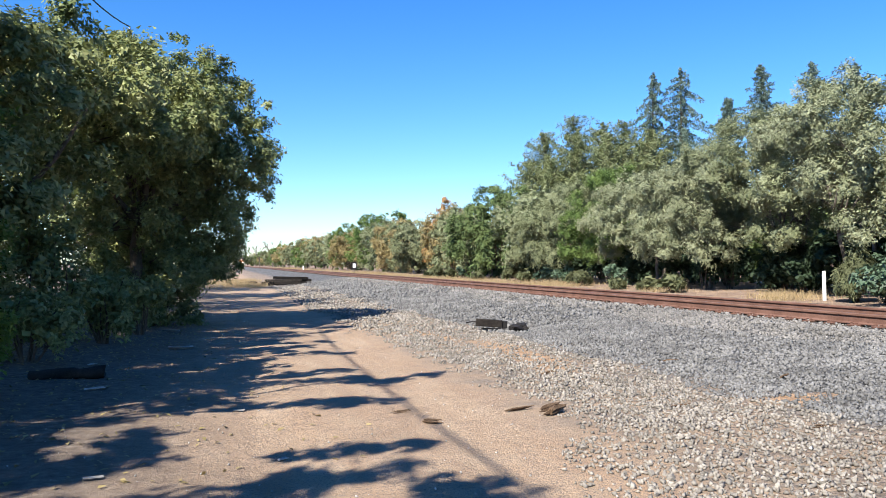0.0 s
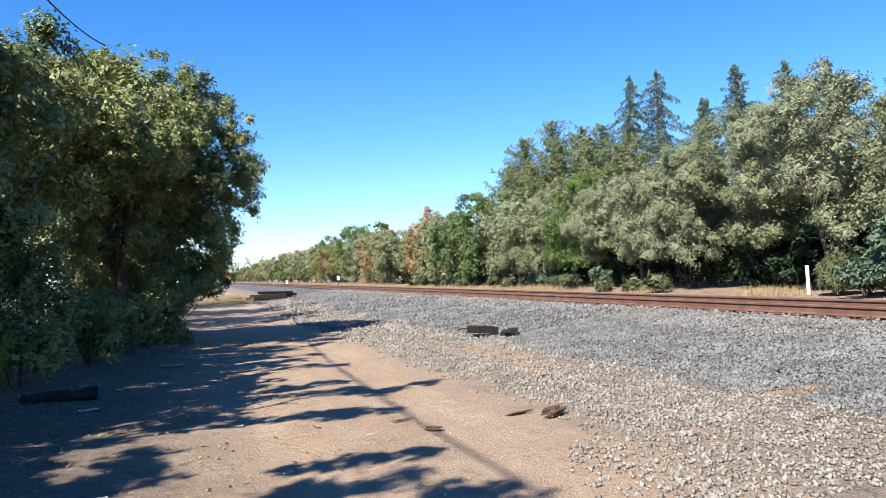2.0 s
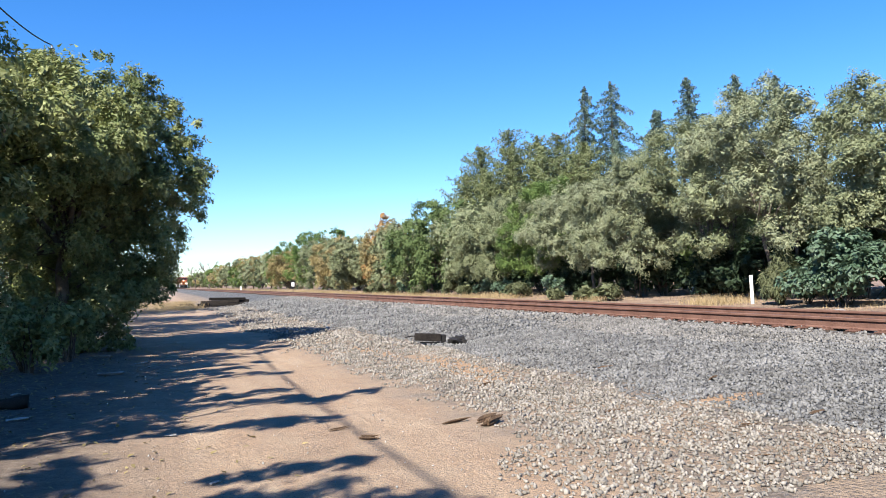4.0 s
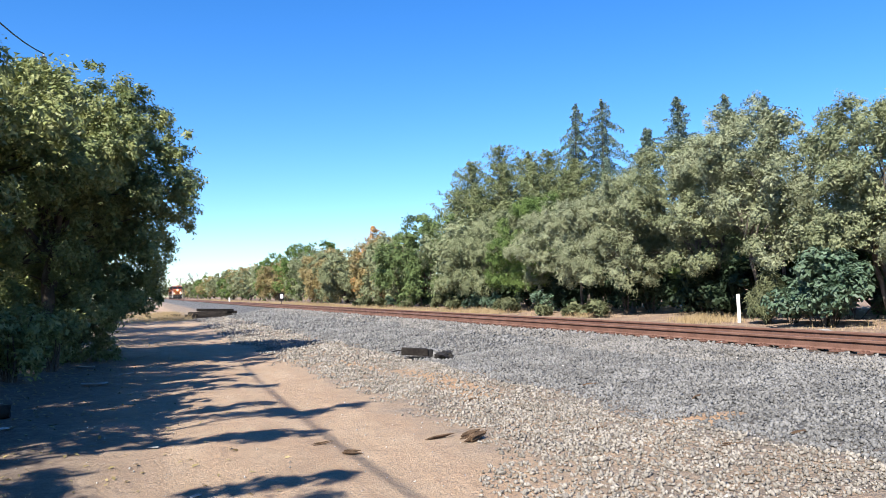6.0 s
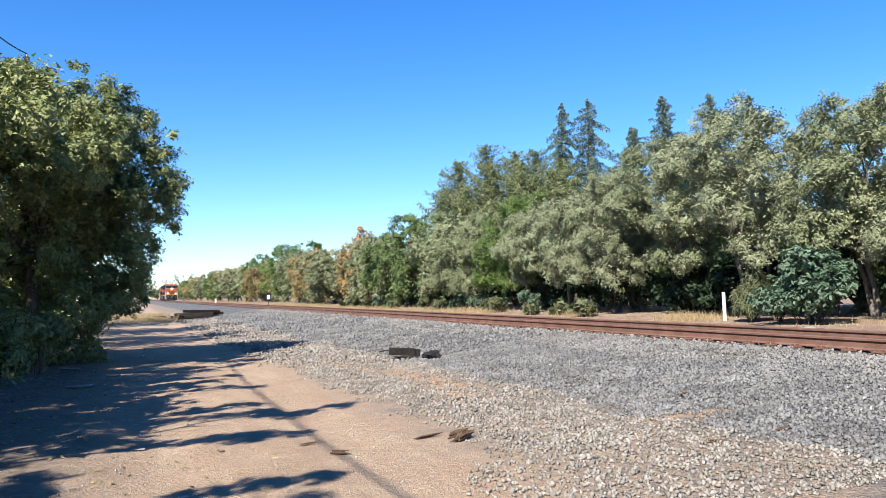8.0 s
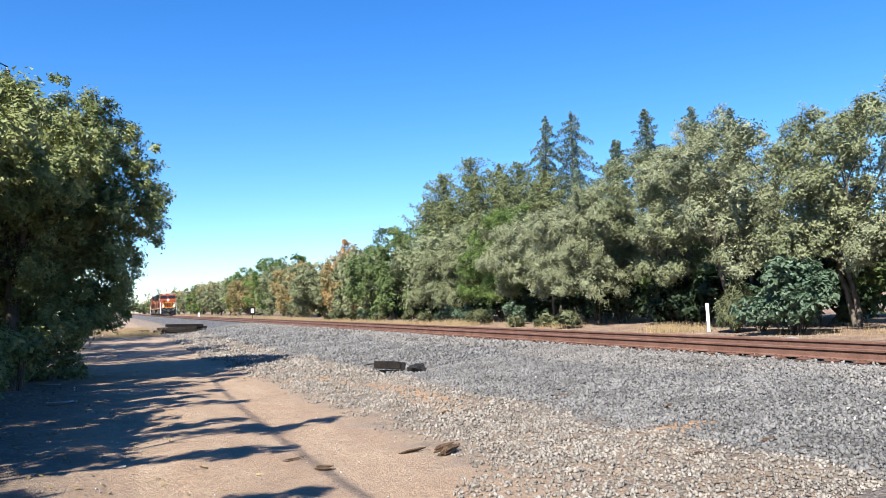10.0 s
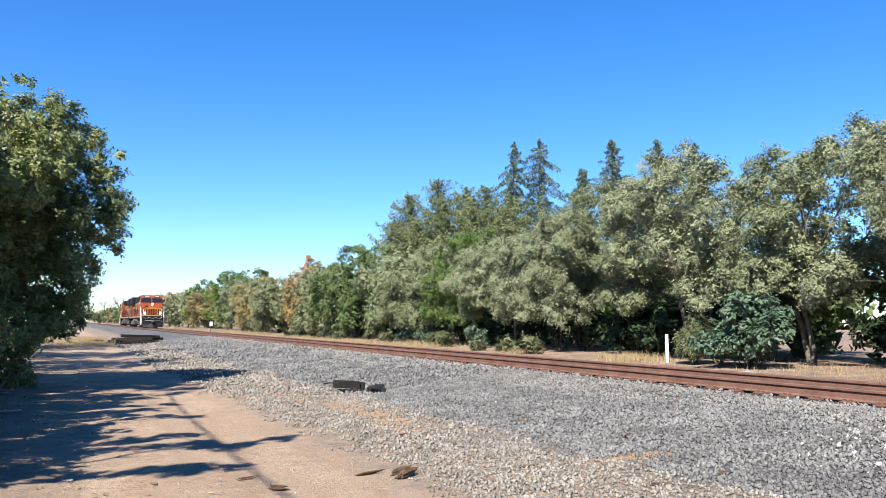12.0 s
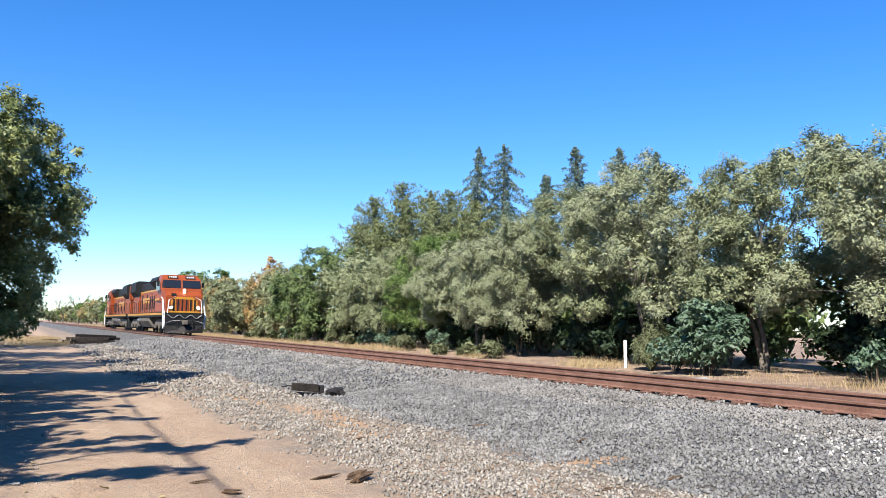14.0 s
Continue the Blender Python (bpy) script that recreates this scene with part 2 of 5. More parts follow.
def ground_material():
    m = bpy.data.materials.new("dirt_and_gravel")
    m.use_nodes = True
    n, l = m.node_tree.nodes, m.node_tree.links
    bs = n["Principled BSDF"]
    bs.inputs["Roughness"].default_value = 0.95
    tc, sep = n.new("ShaderNodeTexCoord"), n.new("ShaderNodeSeparateXYZ")
    l.new(tc.outputs["Object"], sep.inputs[0])

    def tex(scale, detail=6, rough=0.6):
        t = n.new("ShaderNodeTexNoise")
        t.inputs["Scale"].default_value, t.inputs["Detail"].default_value, t.inputs["Roughness"].default_value = scale, detail, rough
        l.new(tc.outputs["Object"], t.inputs["Vector"])
        return t.outputs["Fac"]

    def ramp(src, stops):
        r = n.new("ShaderNodeValToRGB")
        el = r.color_ramp.elements
        while len(el) < len(stops):
            el.new(0.5)
        for s, (p, c) in zip(el, stops):
            s.position, s.color = p, (*c, 1) if len(c) == 3 else c
        l.new(src, r.inputs["Fac"])
        return r.outputs["Color"]

    def math_node(op, a0, b0):
        t = n.new("ShaderNodeMath")
        t.operation = op
        for i, v in enumerate((a0, b0)):
            if isinstance(v, (int, float)):
                t.inputs[i].default_value = v
            else:
                l.new(v, t.inputs[i])
        return t.outputs[0]

    def mix(f, c0, c1):
        t = n.new("ShaderNodeMix")
        t.data_type = "RGBA"
        l.new(f, t.inputs[0])
        l.new(c0, t.inputs[6])
        l.new(c1, t.inputs[7])
        return t.outputs[2]

    def band(lo, hi):
        """0 left of lo, 1 right of hi, along the wavering line across the track."""
        t = n.new("ShaderNodeMapRange")
        t.interpolation_type = "SMOOTHSTEP"
        t.inputs["From Min"].default_value, t.inputs["From Max"].default_value = lo, hi
        l.new(wav, t.inputs["Value"])
        return t.outputs[0]

    wav = math_node("ADD", sep.outputs["X"], math_node("MULTIPLY", math_node("SUBTRACT", tex(0.9, 8, 0.62), 0.5), 1.3))
    dirt = ramp(tex(0.9, 8, 0.65), [(0.25, (0.205, 0.134, 0.085)), (0.5, (0.33, 0.235, 0.155)), (0.75, (0.40, 0.305, 0.215))])
    stretch = n.new("ShaderNodeMapping")
    stretch.inputs["Scale"].default_value = (2.6, 0.28, 1.0)
    l.new(tc.outputs["Object"], stretch.inputs["Vector"])
    rut = n.new("ShaderNodeTexNoise")
    rut.inputs["Scale"].default_value, rut.inputs["Detail"].default_value, rut.inputs["Roughness"].default_value = 1.0, 7, 0.65
    l.new(stretch.outputs[0], rut.inputs["Vector"])
    packed = ramp(tex(3.0, 7, 0.7), [(0.3, (0.248, 0.158, 0.0961)), (0.65, (0.341, 0.239, 0.158))])
    dirt = mix(ramp(rut.outputs["Fac"], [(0.42, (0.85, 0.85, 0.85)), (0.56, (0, 0, 0))]), dirt, packed)
    litter = ramp(tex(30, 4, 0.7), [(0.36, (0.0806, 0.062, 0.0496)), (0.5, (0.186, 0.149, 0.118))])
    dirt_fine = mix(ramp(tex(45, 5, 0.7), [(0.40, (0.15, 0.15, 0.15)), (0.52, (1, 1, 1))]), litter, dirt)
    vor = n.new("ShaderNodeTexVoronoi")
    vor.inputs["Scale"].default_value = 26
    l.new(tc.outputs["Object"], vor.inputs["Vector"])
    grey = ramp(vor.outputs["Color"], [(0.1, (0.031, 0.031, 0.0322)), (0.55, (0.0868, 0.0868, 0.0868)), (0.95, (0.174, 0.174, 0.171))])
    tan = ramp(tex(14, 6, 0.7), [(0.3, (0.149, 0.108, 0.0744)), (0.6, (0.273, 0.205, 0.146))])
    mixed = mix(ramp(tex(1.6, 8, 0.7), [(0.38, (0.7, 0.7, 0.7)), (0.55, (0, 0, 0))]), tan, grey)
    c = mix(band(2.8, 3.8), dirt_fine, mixed)
    c = mix(band(5.2, 6.4), c, grey)
    clay = ramp(tex(10, 6, 0.7), [(0.3, (0.223, 0.136, 0.0744)), (0.65, (0.347, 0.236, 0.149))])
    for cx, cy, sx, sy in ((5.9, 7.0, 0.55, 0.35), (4.9, 12.5, 0.5, 2.6), (4.3, 16.0, 0.4, 1.8)):
        far_x, far_y = math_node("DIVIDE", math_node("SUBTRACT", sep.outputs["X"], cx), sx), math_node("DIVIDE", math_node("SUBTRACT", sep.outputs["Y"], cy), sy)
        d2 = math_node("ADD", math_node("MULTIPLY", far_x, far_x), math_node("MULTIPLY", far_y, far_y))
        spot = math_node("ADD", d2, math_node("MULTIPLY", math_node("SUBTRACT", tex(3.5, 6, 0.7), 0.5), 2.2))
        c = mix(ramp(spot, [(0.35, (1, 1, 1)), (0.95, (0, 0, 0))]), c, clay)
    bank = ramp(tex(1.2, 7, 0.65), [(0.3, (0.161, 0.105, 0.0744)), (0.55, (0.248, 0.174, 0.124)), (0.75, (0.322, 0.248, 0.161))])
    c = mix(band(14.2, 15.6), c, bank)
    # leaf litter; its dark tones and wide edge also paint in the trees' shade
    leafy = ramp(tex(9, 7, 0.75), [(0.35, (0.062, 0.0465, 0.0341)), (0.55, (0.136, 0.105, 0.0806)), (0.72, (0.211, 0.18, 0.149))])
    litter_shade = math_node("SUBTRACT", 1.0, band(-1.7, 1.0))
    c = mix(litter_shade, c, leafy)
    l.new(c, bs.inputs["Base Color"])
    b = n.new("ShaderNodeBump")
    b.inputs["Strength"].default_value, b.inputs["Distance"].default_value = 0.8, 0.045
    h = math_node("ADD", math_node("MULTIPLY", vor.outputs["Distance"], band(3.0, 4.4)), math_node("ADD", tex(28, 6, 0.7), math_node("MULTIPLY", tex(4, 5), 1.5)))
    l.new(h, b.inputs["Height"])
    l.new(b.outputs["Normal"], bs.inputs["Normal"])
    return m


def build_ground():
    xs = sorted(set([-3000, -1200, -500, -200, -90, -45, -25] + [round(-15 + 0.5 * i, 2) for i in range(20)] + [round(-5 + 0.16 * i, 2) for i in range(95)] + [round(10.2 + 0.4 * i, 2) for i in range(40)] + [28, 32, 40, 60, 100, 250, 600, 1500, 3000]))
    ys = sorted(set([-3000, -900, -200, -60, -25, -12, -6] + [round(-3 + 0.16 * i, 2) for i in range(190)] + [round(28 + 0.7 * i, 2) for i in range(80)] + [90, 100, 115, 130, 150, 180, 220, 300, 400, 600, 900, 1500, 3000]))
    v = [(x, y, ground_z(x, y)) for y in ys for x in xs]
    nx = len(xs)
    f = [(j * nx + i, j * nx + i + 1, (j + 1) * nx + i + 1, (j + 1) * nx + i) for j in range(len(ys) - 1) for i in range(nx - 1)]
    g = indexed("ground", v, f, ground_material(), smooth=True)
    return tagged(g, "pale brown dirt road beside a sloping bed of grey gravel", "ground", kind="structure")


ground = build_ground()


# ---- railway track ----
def build_track():
    track = thing("railway_track", TRACK_X, 0, 0, "rusty railway track of two rails on dark wooden ties in grey ballast", "railway track", kind="structure")
    for side in (-0.755, 0.755):
        bm = bmesh.new()
        o = [(-0.07, 0), (0.07, 0), (0.07, 0.012), (0.014, 0.032), (0.010, 0.125), (0.036, 0.137), (0.036, 0.166), (0.026, 0.18), (-0.026, 0.18), (-0.036, 0.166), (-0.036, 0.137), (-0.010, 0.125), (-0.014, 0.032), (-0.07, 0.012)]
        prism(bm, [(x + side, z + RAIL_Z - 0.18) for x, z in o], -60, 900)
        r = part("rail", bm, RUST, track, "long rust-brown steel rail with a worn head")
        r.data.materials.append(RAIL_TOP)
        for p in r.data.polygons:
            if p.normal.z > 0.9 and p.center.z > RAIL_Z - 0.01:
                p.material_index = 1
    rng = random.Random(5)
    shapes = []
    for k in range(4):
        bm = bmesh.new()
        box(bm, -1.3, 1.3, -0.115, 0.115, -0.18, 0.0, 0.012)
        for v in bm.verts:
            v.co += Vector((rng.uniform(-0.02, 0.02), rng.uniform(-0.008, 0.008), rng.uniform(-0.006, 0.0)))
        me = bpy.data.meshes.new("tie")
        bm.to_mesh(me)
        bm.free()
        me.materials.append(TIE)
        shapes.append(me)
    pbm = bmesh.new()
    box(pbm, -0.19, 0.19, -0.09, 0.09, 0.0, 0.02, 0.004)
    for sx in (-0.12, 0.12):
        for sy in (-0.05, 0.05):
            box(pbm, sx - 0.018, sx + 0.018, sy - 0.018, sy + 0.018, 0.02, 0.05)
    plate = bpy.data.meshes.new("tie_plate")
    pbm.to_mesh(plate)
    pbm.free()
    plate.materials.append(RUST)
    for i in range(200):
        y = 4 + i * 0.52
        t = new("tie", shapes[i % 4])
        t.parent = track
        t.matrix_basis = pose(rng.uniform(-0.05, 0.05), y + rng.uniform(-0.03, 0.03), RAIL_Z - 0.202, 0, 0, rng.uniform(-0.8, 0.8))
        if i < 90:
            for s in (-0.755, 0.755):
                q = new("tie_plate", plate)
                q.parent = track
                q.matrix_basis = pose(s, y, RAIL_Z - 0.201)
    bm = bmesh.new()
    for i in range(420):
        y = 4 + (200 + i) * 0.52
        box(bm, -1.3, 1.3, y - 0.115, y + 0.115, RAIL_Z - 0.38, RAIL_Z - 0.202)
    tagged(part("far_ties", bm, TIE, track), kind="stuff")
    return track


build_track()


# ---- foliage ----
def leaf_shapes(c, nrm, size, slim, rng, axis=None, corners=4):
    """Leaves at centres c with normals nrm: blunt and bent with four corners, plain and pointed with three."""
    n = len(c)
    nrm = nrm / (np.linalg.norm(nrm, axis=1, keepdims=True) + 1e-9)
    r = rng.normal(size=(n, 3)) if axis is None else np.cross(axis, nrm)
    t = np.cross(nrm, r)
    t /= np.linalg.norm(t, axis=1, keepdims=True) + 1e-9
    b = np.cross(nrm, t)
    s = (size * rng.uniform(0.6, 1.25, n))[:, None]
    v = np.empty((n, corners, 3))
    tip, wide = t * s * 0.5, b * s * slim * 0.5
    bend = nrm * s * 0.10
    if corners == 3:
        v[:, 0], v[:, 1], v[:, 2] = c - tip * 0.6 - wide, c + tip * 1.2, c - tip + wide * 0.9
        return v
    v[:, 0], v[:, 1] = c - tip - wide * 0.35, c - tip * 0.5 + wide * 0.9 + bend
    v[:, 2], v[:, 3] = c + tip + wide * 0.35, c + tip * 0.5 - wide * 0.9 + bend
    return v


def sphere_dirs(n, rng):
    d = rng.normal(size=(n, 3))
    return d / np.linalg.norm(d, axis=1, keepdims=True)


def foliage(lobes, clumps, leaves, size, slim, clump_r, rng, inner=0, low=-0.6, coarse=None, upright=False, tufts=11, corners=4):
    """Leaves in tufts round clumps, which cover ellipsoid lobes (x, y, z, rx, ry, rz), with a coarse filling inside."""
    out = []
    area = np.array([l[3] * l[5] + l[4] * l[5] + l[3] * l[4] for l in lobes])
    area /= area.sum()
    for l, share in zip(lobes, area):
        c0, r0 = np.array(l[:3]), np.array(l[3:6])
        k = max(3, int(clumps * share))
        d = sphere_dirs(int(k * 1.8) + 4, rng)
        d = d[d[:, 2] > low][:k]
        cr = np.minimum(clump_r * rng.uniform(0.45, 1.25, len(d)), r0.min() * 0.9)
        pos = c0 + d * (r0 - np.minimum(cr[:, None] * 0.6, r0 * 0.5)) * rng.uniform(0.82, 1.04, (len(d), 1))
        m = leaves * (cr / clump_r) ** 2 * rng.uniform(0.8, 1.2, len(d))
        big = np.ones(len(d))
        if coarse is not None:
            away = (d * np.array(coarse)).sum(axis=1) > 0.35
            big[away] = 1.35
            m[away] *= 0.42
        m = m.astype(int) + 1
        idx = np.repeat(np.arange(len(d)), m)
        # twig tips of each clump, drawn outwards and upwards
        way = sphere_dirs(len(d) * tufts, rng).reshape(len(d), tufts, 3)
        way = way * 0.9 + (d[:, None, :] * 0.6 + np.array([0, 0, 0.35]))
        way /= np.linalg.norm(way, axis=2, keepdims=True)
        reach = rng.uniform(0.6, 1.12, (len(d), tufts, 1))
        pick = rng.integers(0, tufts, len(idx))
        q, rc = way[idx, pick], reach[idx, pick]
        along = rng.uniform(0.0, 1.0, (len(idx), 1)) ** 0.6
        c = pos[idx] + q * cr[idx][:, None] * rc * (0.35 + 0.7 * along) + rng.normal(size=q.shape) * (cr[idx][:, None] * 0.19 * (1.25 - 0.6 * along))
        nrm = q * 0.75 + rng.normal(size=q.shape) * 0.34 + np.array([0, 0, 0.3])
        axis = rng.normal(size=q.shape) * 0.3 + q * 0.35 + np.array([0, 0, 1.0]) if upright else q + rng.normal(size=q.shape) * 0.6
        out.append(leaf_shapes(c, nrm, size * big[idx], slim, rng, axis, corners))
        ni = int(inner * share)
        if ni:
            q = sphere_dirs(ni, rng)
            c = c0 + q * r0 * (rng.uniform(0.1, 0.62, (ni, 1)))
            out.append(leaf_shapes(c, rng.normal(size=q.shape) + q, size * 1.3, 0.8, rng, None, corners))
    return np.concatenate(out)


def limb(bm, p0, p1, r0, r1, rng, bow=0.12, n=5, sides=7):
    p0, p1 = Vector(p0), Vector(p1)
    ln = (p1 - p0).length
    off = Vector((rng.uniform(-1, 1), rng.uniform(-1, 1), rng.uniform(-0.2, 0.6))) * ln * bow
    pts = [p0.lerp(p1, i / n) + off * math.sin(math.pi * i / n) + Vector((rng.uniform(-1, 1), rng.uniform(-1, 1), 0)) * ln * 0.02 * (0 < i < n) for i in range(n + 1)]
    tube(bm, pts, [r0 + (r1 - r0) * i / n for i in range(n + 1)], sides)
    return pts


def wood_mesh(lobes, height, r, rng, fork=0.3, stems=1, twigs=3):
    bm = bmesh.new()
    for s in range(stems):
        ox, oy = rng.uniform(-0.4, 0.4) * (stems > 1), rng.uniform(-0.4, 0.4) * (stems > 1)
        top = (ox * 2 + rng.uniform(-0.3, 0.3), oy * 2 + rng.uniform(-0.3, 0.3), height * fork)
        limb(bm, (ox, oy, -0.15), top, r * 1.15, r * 0.75, rng, 0.06)
        for l in lobes[s::stems]:
            e = (l[0] * 0.85, l[1] * 0.85, l[2] + l[5] * 0.2)
            pts = limb(bm, top, e, r * 0.5, r * 0.12, rng, 0.12)
            for q in range(twigs):
                a = pts[2 + q]
                w = Vector((rng.uniform(-1, 1) * l[3], rng.uniform(-1, 1) * l[4], rng.uniform(-0.2, 0.8) * l[5])) * 0.7
                limb(bm, a, a + w, r * 0.2, r * 0.04, rng, 0.1, 3, 5)
    return bm


def tree(x, y, h, w, mat, label, seed, size=0.16, slim=0.45, clumps=260, leaves=130, inner=2500, base=0.3, lobes_n=9, trunk_r=0.17, clump_r=0.5, bark=BARK, stems=1, name="tree", category="tree", low=-0.6, round_top=0.55, gz=None, group="", lobes=None, coarse=None, boughs=()):
    """A broad tree: h high, w wide, its crown from base * h upwards, made of several lobes."""
    rng, pr = np.random.default_rng(seed), random.Random(seed)
    zc = h * (base + 1) / 2
    hh = h * (1 - base) / 2
    if lobes is None:
        lobes = []
        for i in range(lobes_n):
            a = i * 2.4 + pr.uniform(-0.4, 0.4)
            u = (i + 0.5) / lobes_n
            zz = zc + hh * (2 * u - 1) * 0.52
            ring = math.sqrt(max(0.05, 1 - abs(2 * u - 1) ** 2 * round_top)) * w * 0.27
            rr = w * pr.uniform(0.20, 0.29)
            lobes.append((math.cos(a) * ring, math.sin(a) * ring, zz, rr, rr, min(rr * 0.95, hh * 0.55)))
        lobes.append((0, 0, zc + hh * 0.35, w * 0.27, w * 0.27, hh * 0.62))
    lobes = list(lobes) + list(boughs)
    t = thing(name, x, y, ground_z(x, y) if gz is None else gz, label, category, group=group)
    part("trunk", wood_mesh(lobes, h, trunk_r, pr, fork=base * 0.9 + 0.08, stems=stems, twigs=3 if size < 0.3 else 0), bark, t)
    raw("crown", foliage(lobes, clumps, leaves, size, slim, clump_r, rng, inner, low, coarse, corners=3), 3, mat, t)
    return t


def shrub(x, y, h, w, mat, label, seed, size=0.12, slim=0.5, clumps=40, leaves=70, clump_r=0.3, upright=False, name="shrub", group=""):
    rng, pr = np.random.default_rng(seed), random.Random(seed)
    t = thing(name, x, y, ground_z(x, y), label, "shrub", group=group)
    lobes = []
    for k in range(8):
        u = pr.uniform(0.15, 1.0)
        a = k * 2.4 + pr.uniform(-0.5, 0.5)
        out = w * pr.uniform(0.1, 0.36) * (1.25 - 0.7 * u)
        lobes.append((math.cos(a) * out, math.sin(a) * out, h * (0.18 + 0.58 * u), w * pr.uniform(0.15, 0.24), w * pr.uniform(0.15, 0.24), h * pr.uniform(0.16, 0.28)))
    for l in lobes:
        bm = bmesh.new()
        limb(bm, (l[0] * 0.2, l[1] * 0.2, -0.08), (l[0], l[1], l[2] + l[5] * 0.6), 0.025, 0.008, pr, 0.08, 4, 5)
        part("stem", bm, BARK, t)
    raw("foliage", foliage(lobes, clumps, leaves, size, slim, clump_r, rng, 120, -0.9, None, slim < 0.2), 4, mat, t)
    return t


def conifer(x, y, h, w, mat, label, seed, rise=0.0, droop=0.5, branches=150, tuft=0.22, bare=0.35, dense=46, spread=0.12, hang=0.15, taper=0.85):
    """A conifer: a straight leader and many branches that leave it by the slope rise and bow down by droop at their ends, set with needles."""
    rng, pr = np.random.default_rng(seed), random.Random(seed)
    t = thing("conifer", x, y, 0.2, label, "conifer")
    bm = bmesh.new()
    lean = pr.uniform(-0.25, 0.25)
    tube(bm, [(0, 0, -0.3), (0.05, 0, h * 0.4), (0.0, 0.05, h * 0.8), (lean, 0, h)], [h * 0.014, h * 0.010, h * 0.004, 0.015], 8)
    cs, ns = [], []
    for i in range(branches):
        u = bare + (1 - bare) * ((i + pr.uniform(0, 1)) / branches)
        ln = w * 0.5 * ((1 - u) / (1 - bare)) ** taper * pr.choice((0.35, 0.6, 0.85, 1.0, 1.3)) * pr.uniform(0.85, 1.1) + 0.15
        a = i * 2.399 + pr.uniform(-0.5, 0.5)
        slope, bow = rise + pr.uniform(-0.15, 0.15), droop * pr.uniform(0.7, 1.3)
        p0 = np.array([lean * max(0.0, u * 5 - 4), 0, h * u])

        def along(f):
            f = np.asarray(f)[..., None]
            return p0 + f * ln * np.array([math.cos(a), math.sin(a), slope]) - np.array([0, 0, 1.0]) * bow * ln * f * f
        tube(bm, [tuple(along(f)) for f in (0.0, 0.5, 1.0)], [0.03, 0.018, 0.006], 4, False)
        m = int(dense * (0.25 + ln))
        f = rng.uniform(0.08, 1.05, m)
        c = along(f) + rng.normal(size=(m, 3)) * (spread * (0.5 + 0.25 * ln) * (1.25 - 0.8 * f))[:, None]
        c[:, 2] -= np.abs(rng.normal(size=m)) * hang
        cs.append(c)
        ns.append(rng.normal(size=(m, 3)) * 0.6 + np.array([0, 0, 0.5]))
    m = 60
    f = rng.uniform(0, 1, (m, 1))
    cs.append(np.array([lean, 0, h]) - f * np.array([lean, 0, h * 0.08]) + rng.normal(size=(m, 3)) * (0.03 + 0.12 * f))
    ns.append(rng.normal(size=(m, 3)))
    part("trunk", bm, BARK, t)
    raw("needles", leaf_shapes(np.concatenate(cs), np.concatenate(ns), tuft, 0.5, rng, None, 3), 3, mat, t)
    return t


# ---- trees beside the dirt road ----
ROADSIDE = "trees beside the dirt road"
round_lobes = [(0.5, 0, 5.4, 2.5, 2.4, 2.0), (1.8, 0, 4.8, 2.0, 1.9, 1.6), (2.15, 0.4, 3.9, 1.9, 1.8, 1.4), (1.7, 0.8, 3.1, 1.9, 1.9, 1.5), (1.5, 1.1, 2.3, 1.7, 1.7, 1.4), (1.1, 1.2, 1.6, 1.7, 1.6, 1.4), (0.7, 0.9, 1.1, 1.7, 1.7, 1.3), (-1.6, 0, 4.6, 2.2, 2.0, 2.1), (-1.2, 0.5, 1.9, 2.1, 1.9, 1.9),
               (0.3, 1.8, 4.0, 2.4, 2.2, 2.2), (1.4, 0.1, 5.5, 1.8, 1.6, 1.3), (0.0, -0.6, 3.8, 2.0, 1.6, 1.9), (-0.6, -1.2, 5.4, 1.9, 1.7, 1.6), (-1.4, 0.3, 5.7, 2.0, 1.8, 1.6),
               (-0.6, -2.5, 4.8, 1.9, 1.6, 1.4), (0.8, -2.1, 4.8, 1.5, 1.5, 1.3), (1.6, -1.0, 4.7, 1.6, 1.5, 1.3), (-2.2, -2.6, 4.8, 1.7, 1.6, 1.6)]
tree(-2.2, 21.0, 7.2, 7.2, LEFT, "dense round broadleaf tree with dull green leaves, sunlit at the top", 11, size=0.095, slim=0.62, clumps=640, leaves=540, inner=9000, clump_r=0.46, low=-0.95, group=ROADSIDE, lobes=round_lobes, coarse=(0, 1, 0))
tree(-5.4, 14.6, 7.8, 6.0, LEFT, "tall dark broadleaf tree overhanging a dirt road", 12, size=0.115, slim=0.62, clumps=300, leaves=320, inner=2500, base=-0.04, lobes_n=14, clump_r=0.5, low=-0.95, group=ROADSIDE, boughs=((2.0, 1.8, 5.3, 1.5, 1.5, 1.4), (2.3, 0.9, 3.4, 1.3, 1.4, 1.5), (2.3, -0.1, 4.5, 1.2, 1.3, 1.1), (3.8, 2.0, 5.0, 1.3, 1.2, 0.8)))
tree(-4.0, 9.4, 4.0, 4.4, LEFT_BRIGHT, "bushy young tree with bright green leaves", 13, size=0.075, slim=0.5, clumps=170, leaves=260, inner=1500, coarse=(-0.6, 0.8, 0), base=0.0, lobes_n=9, clump_r=0.32, trunk_r=0.09, low=-0.95, group=ROADSIDE)
tree(-3.7, 29.0, 8.8, 9.4, LEFT, "dense broadleaf tree in the row beside the road", 14, size=0.25, clumps=110, leaves=90, inner=1500, base=0.05, lobes_n=9, clump_r=0.65, low=-0.9, group=ROADSIDE)
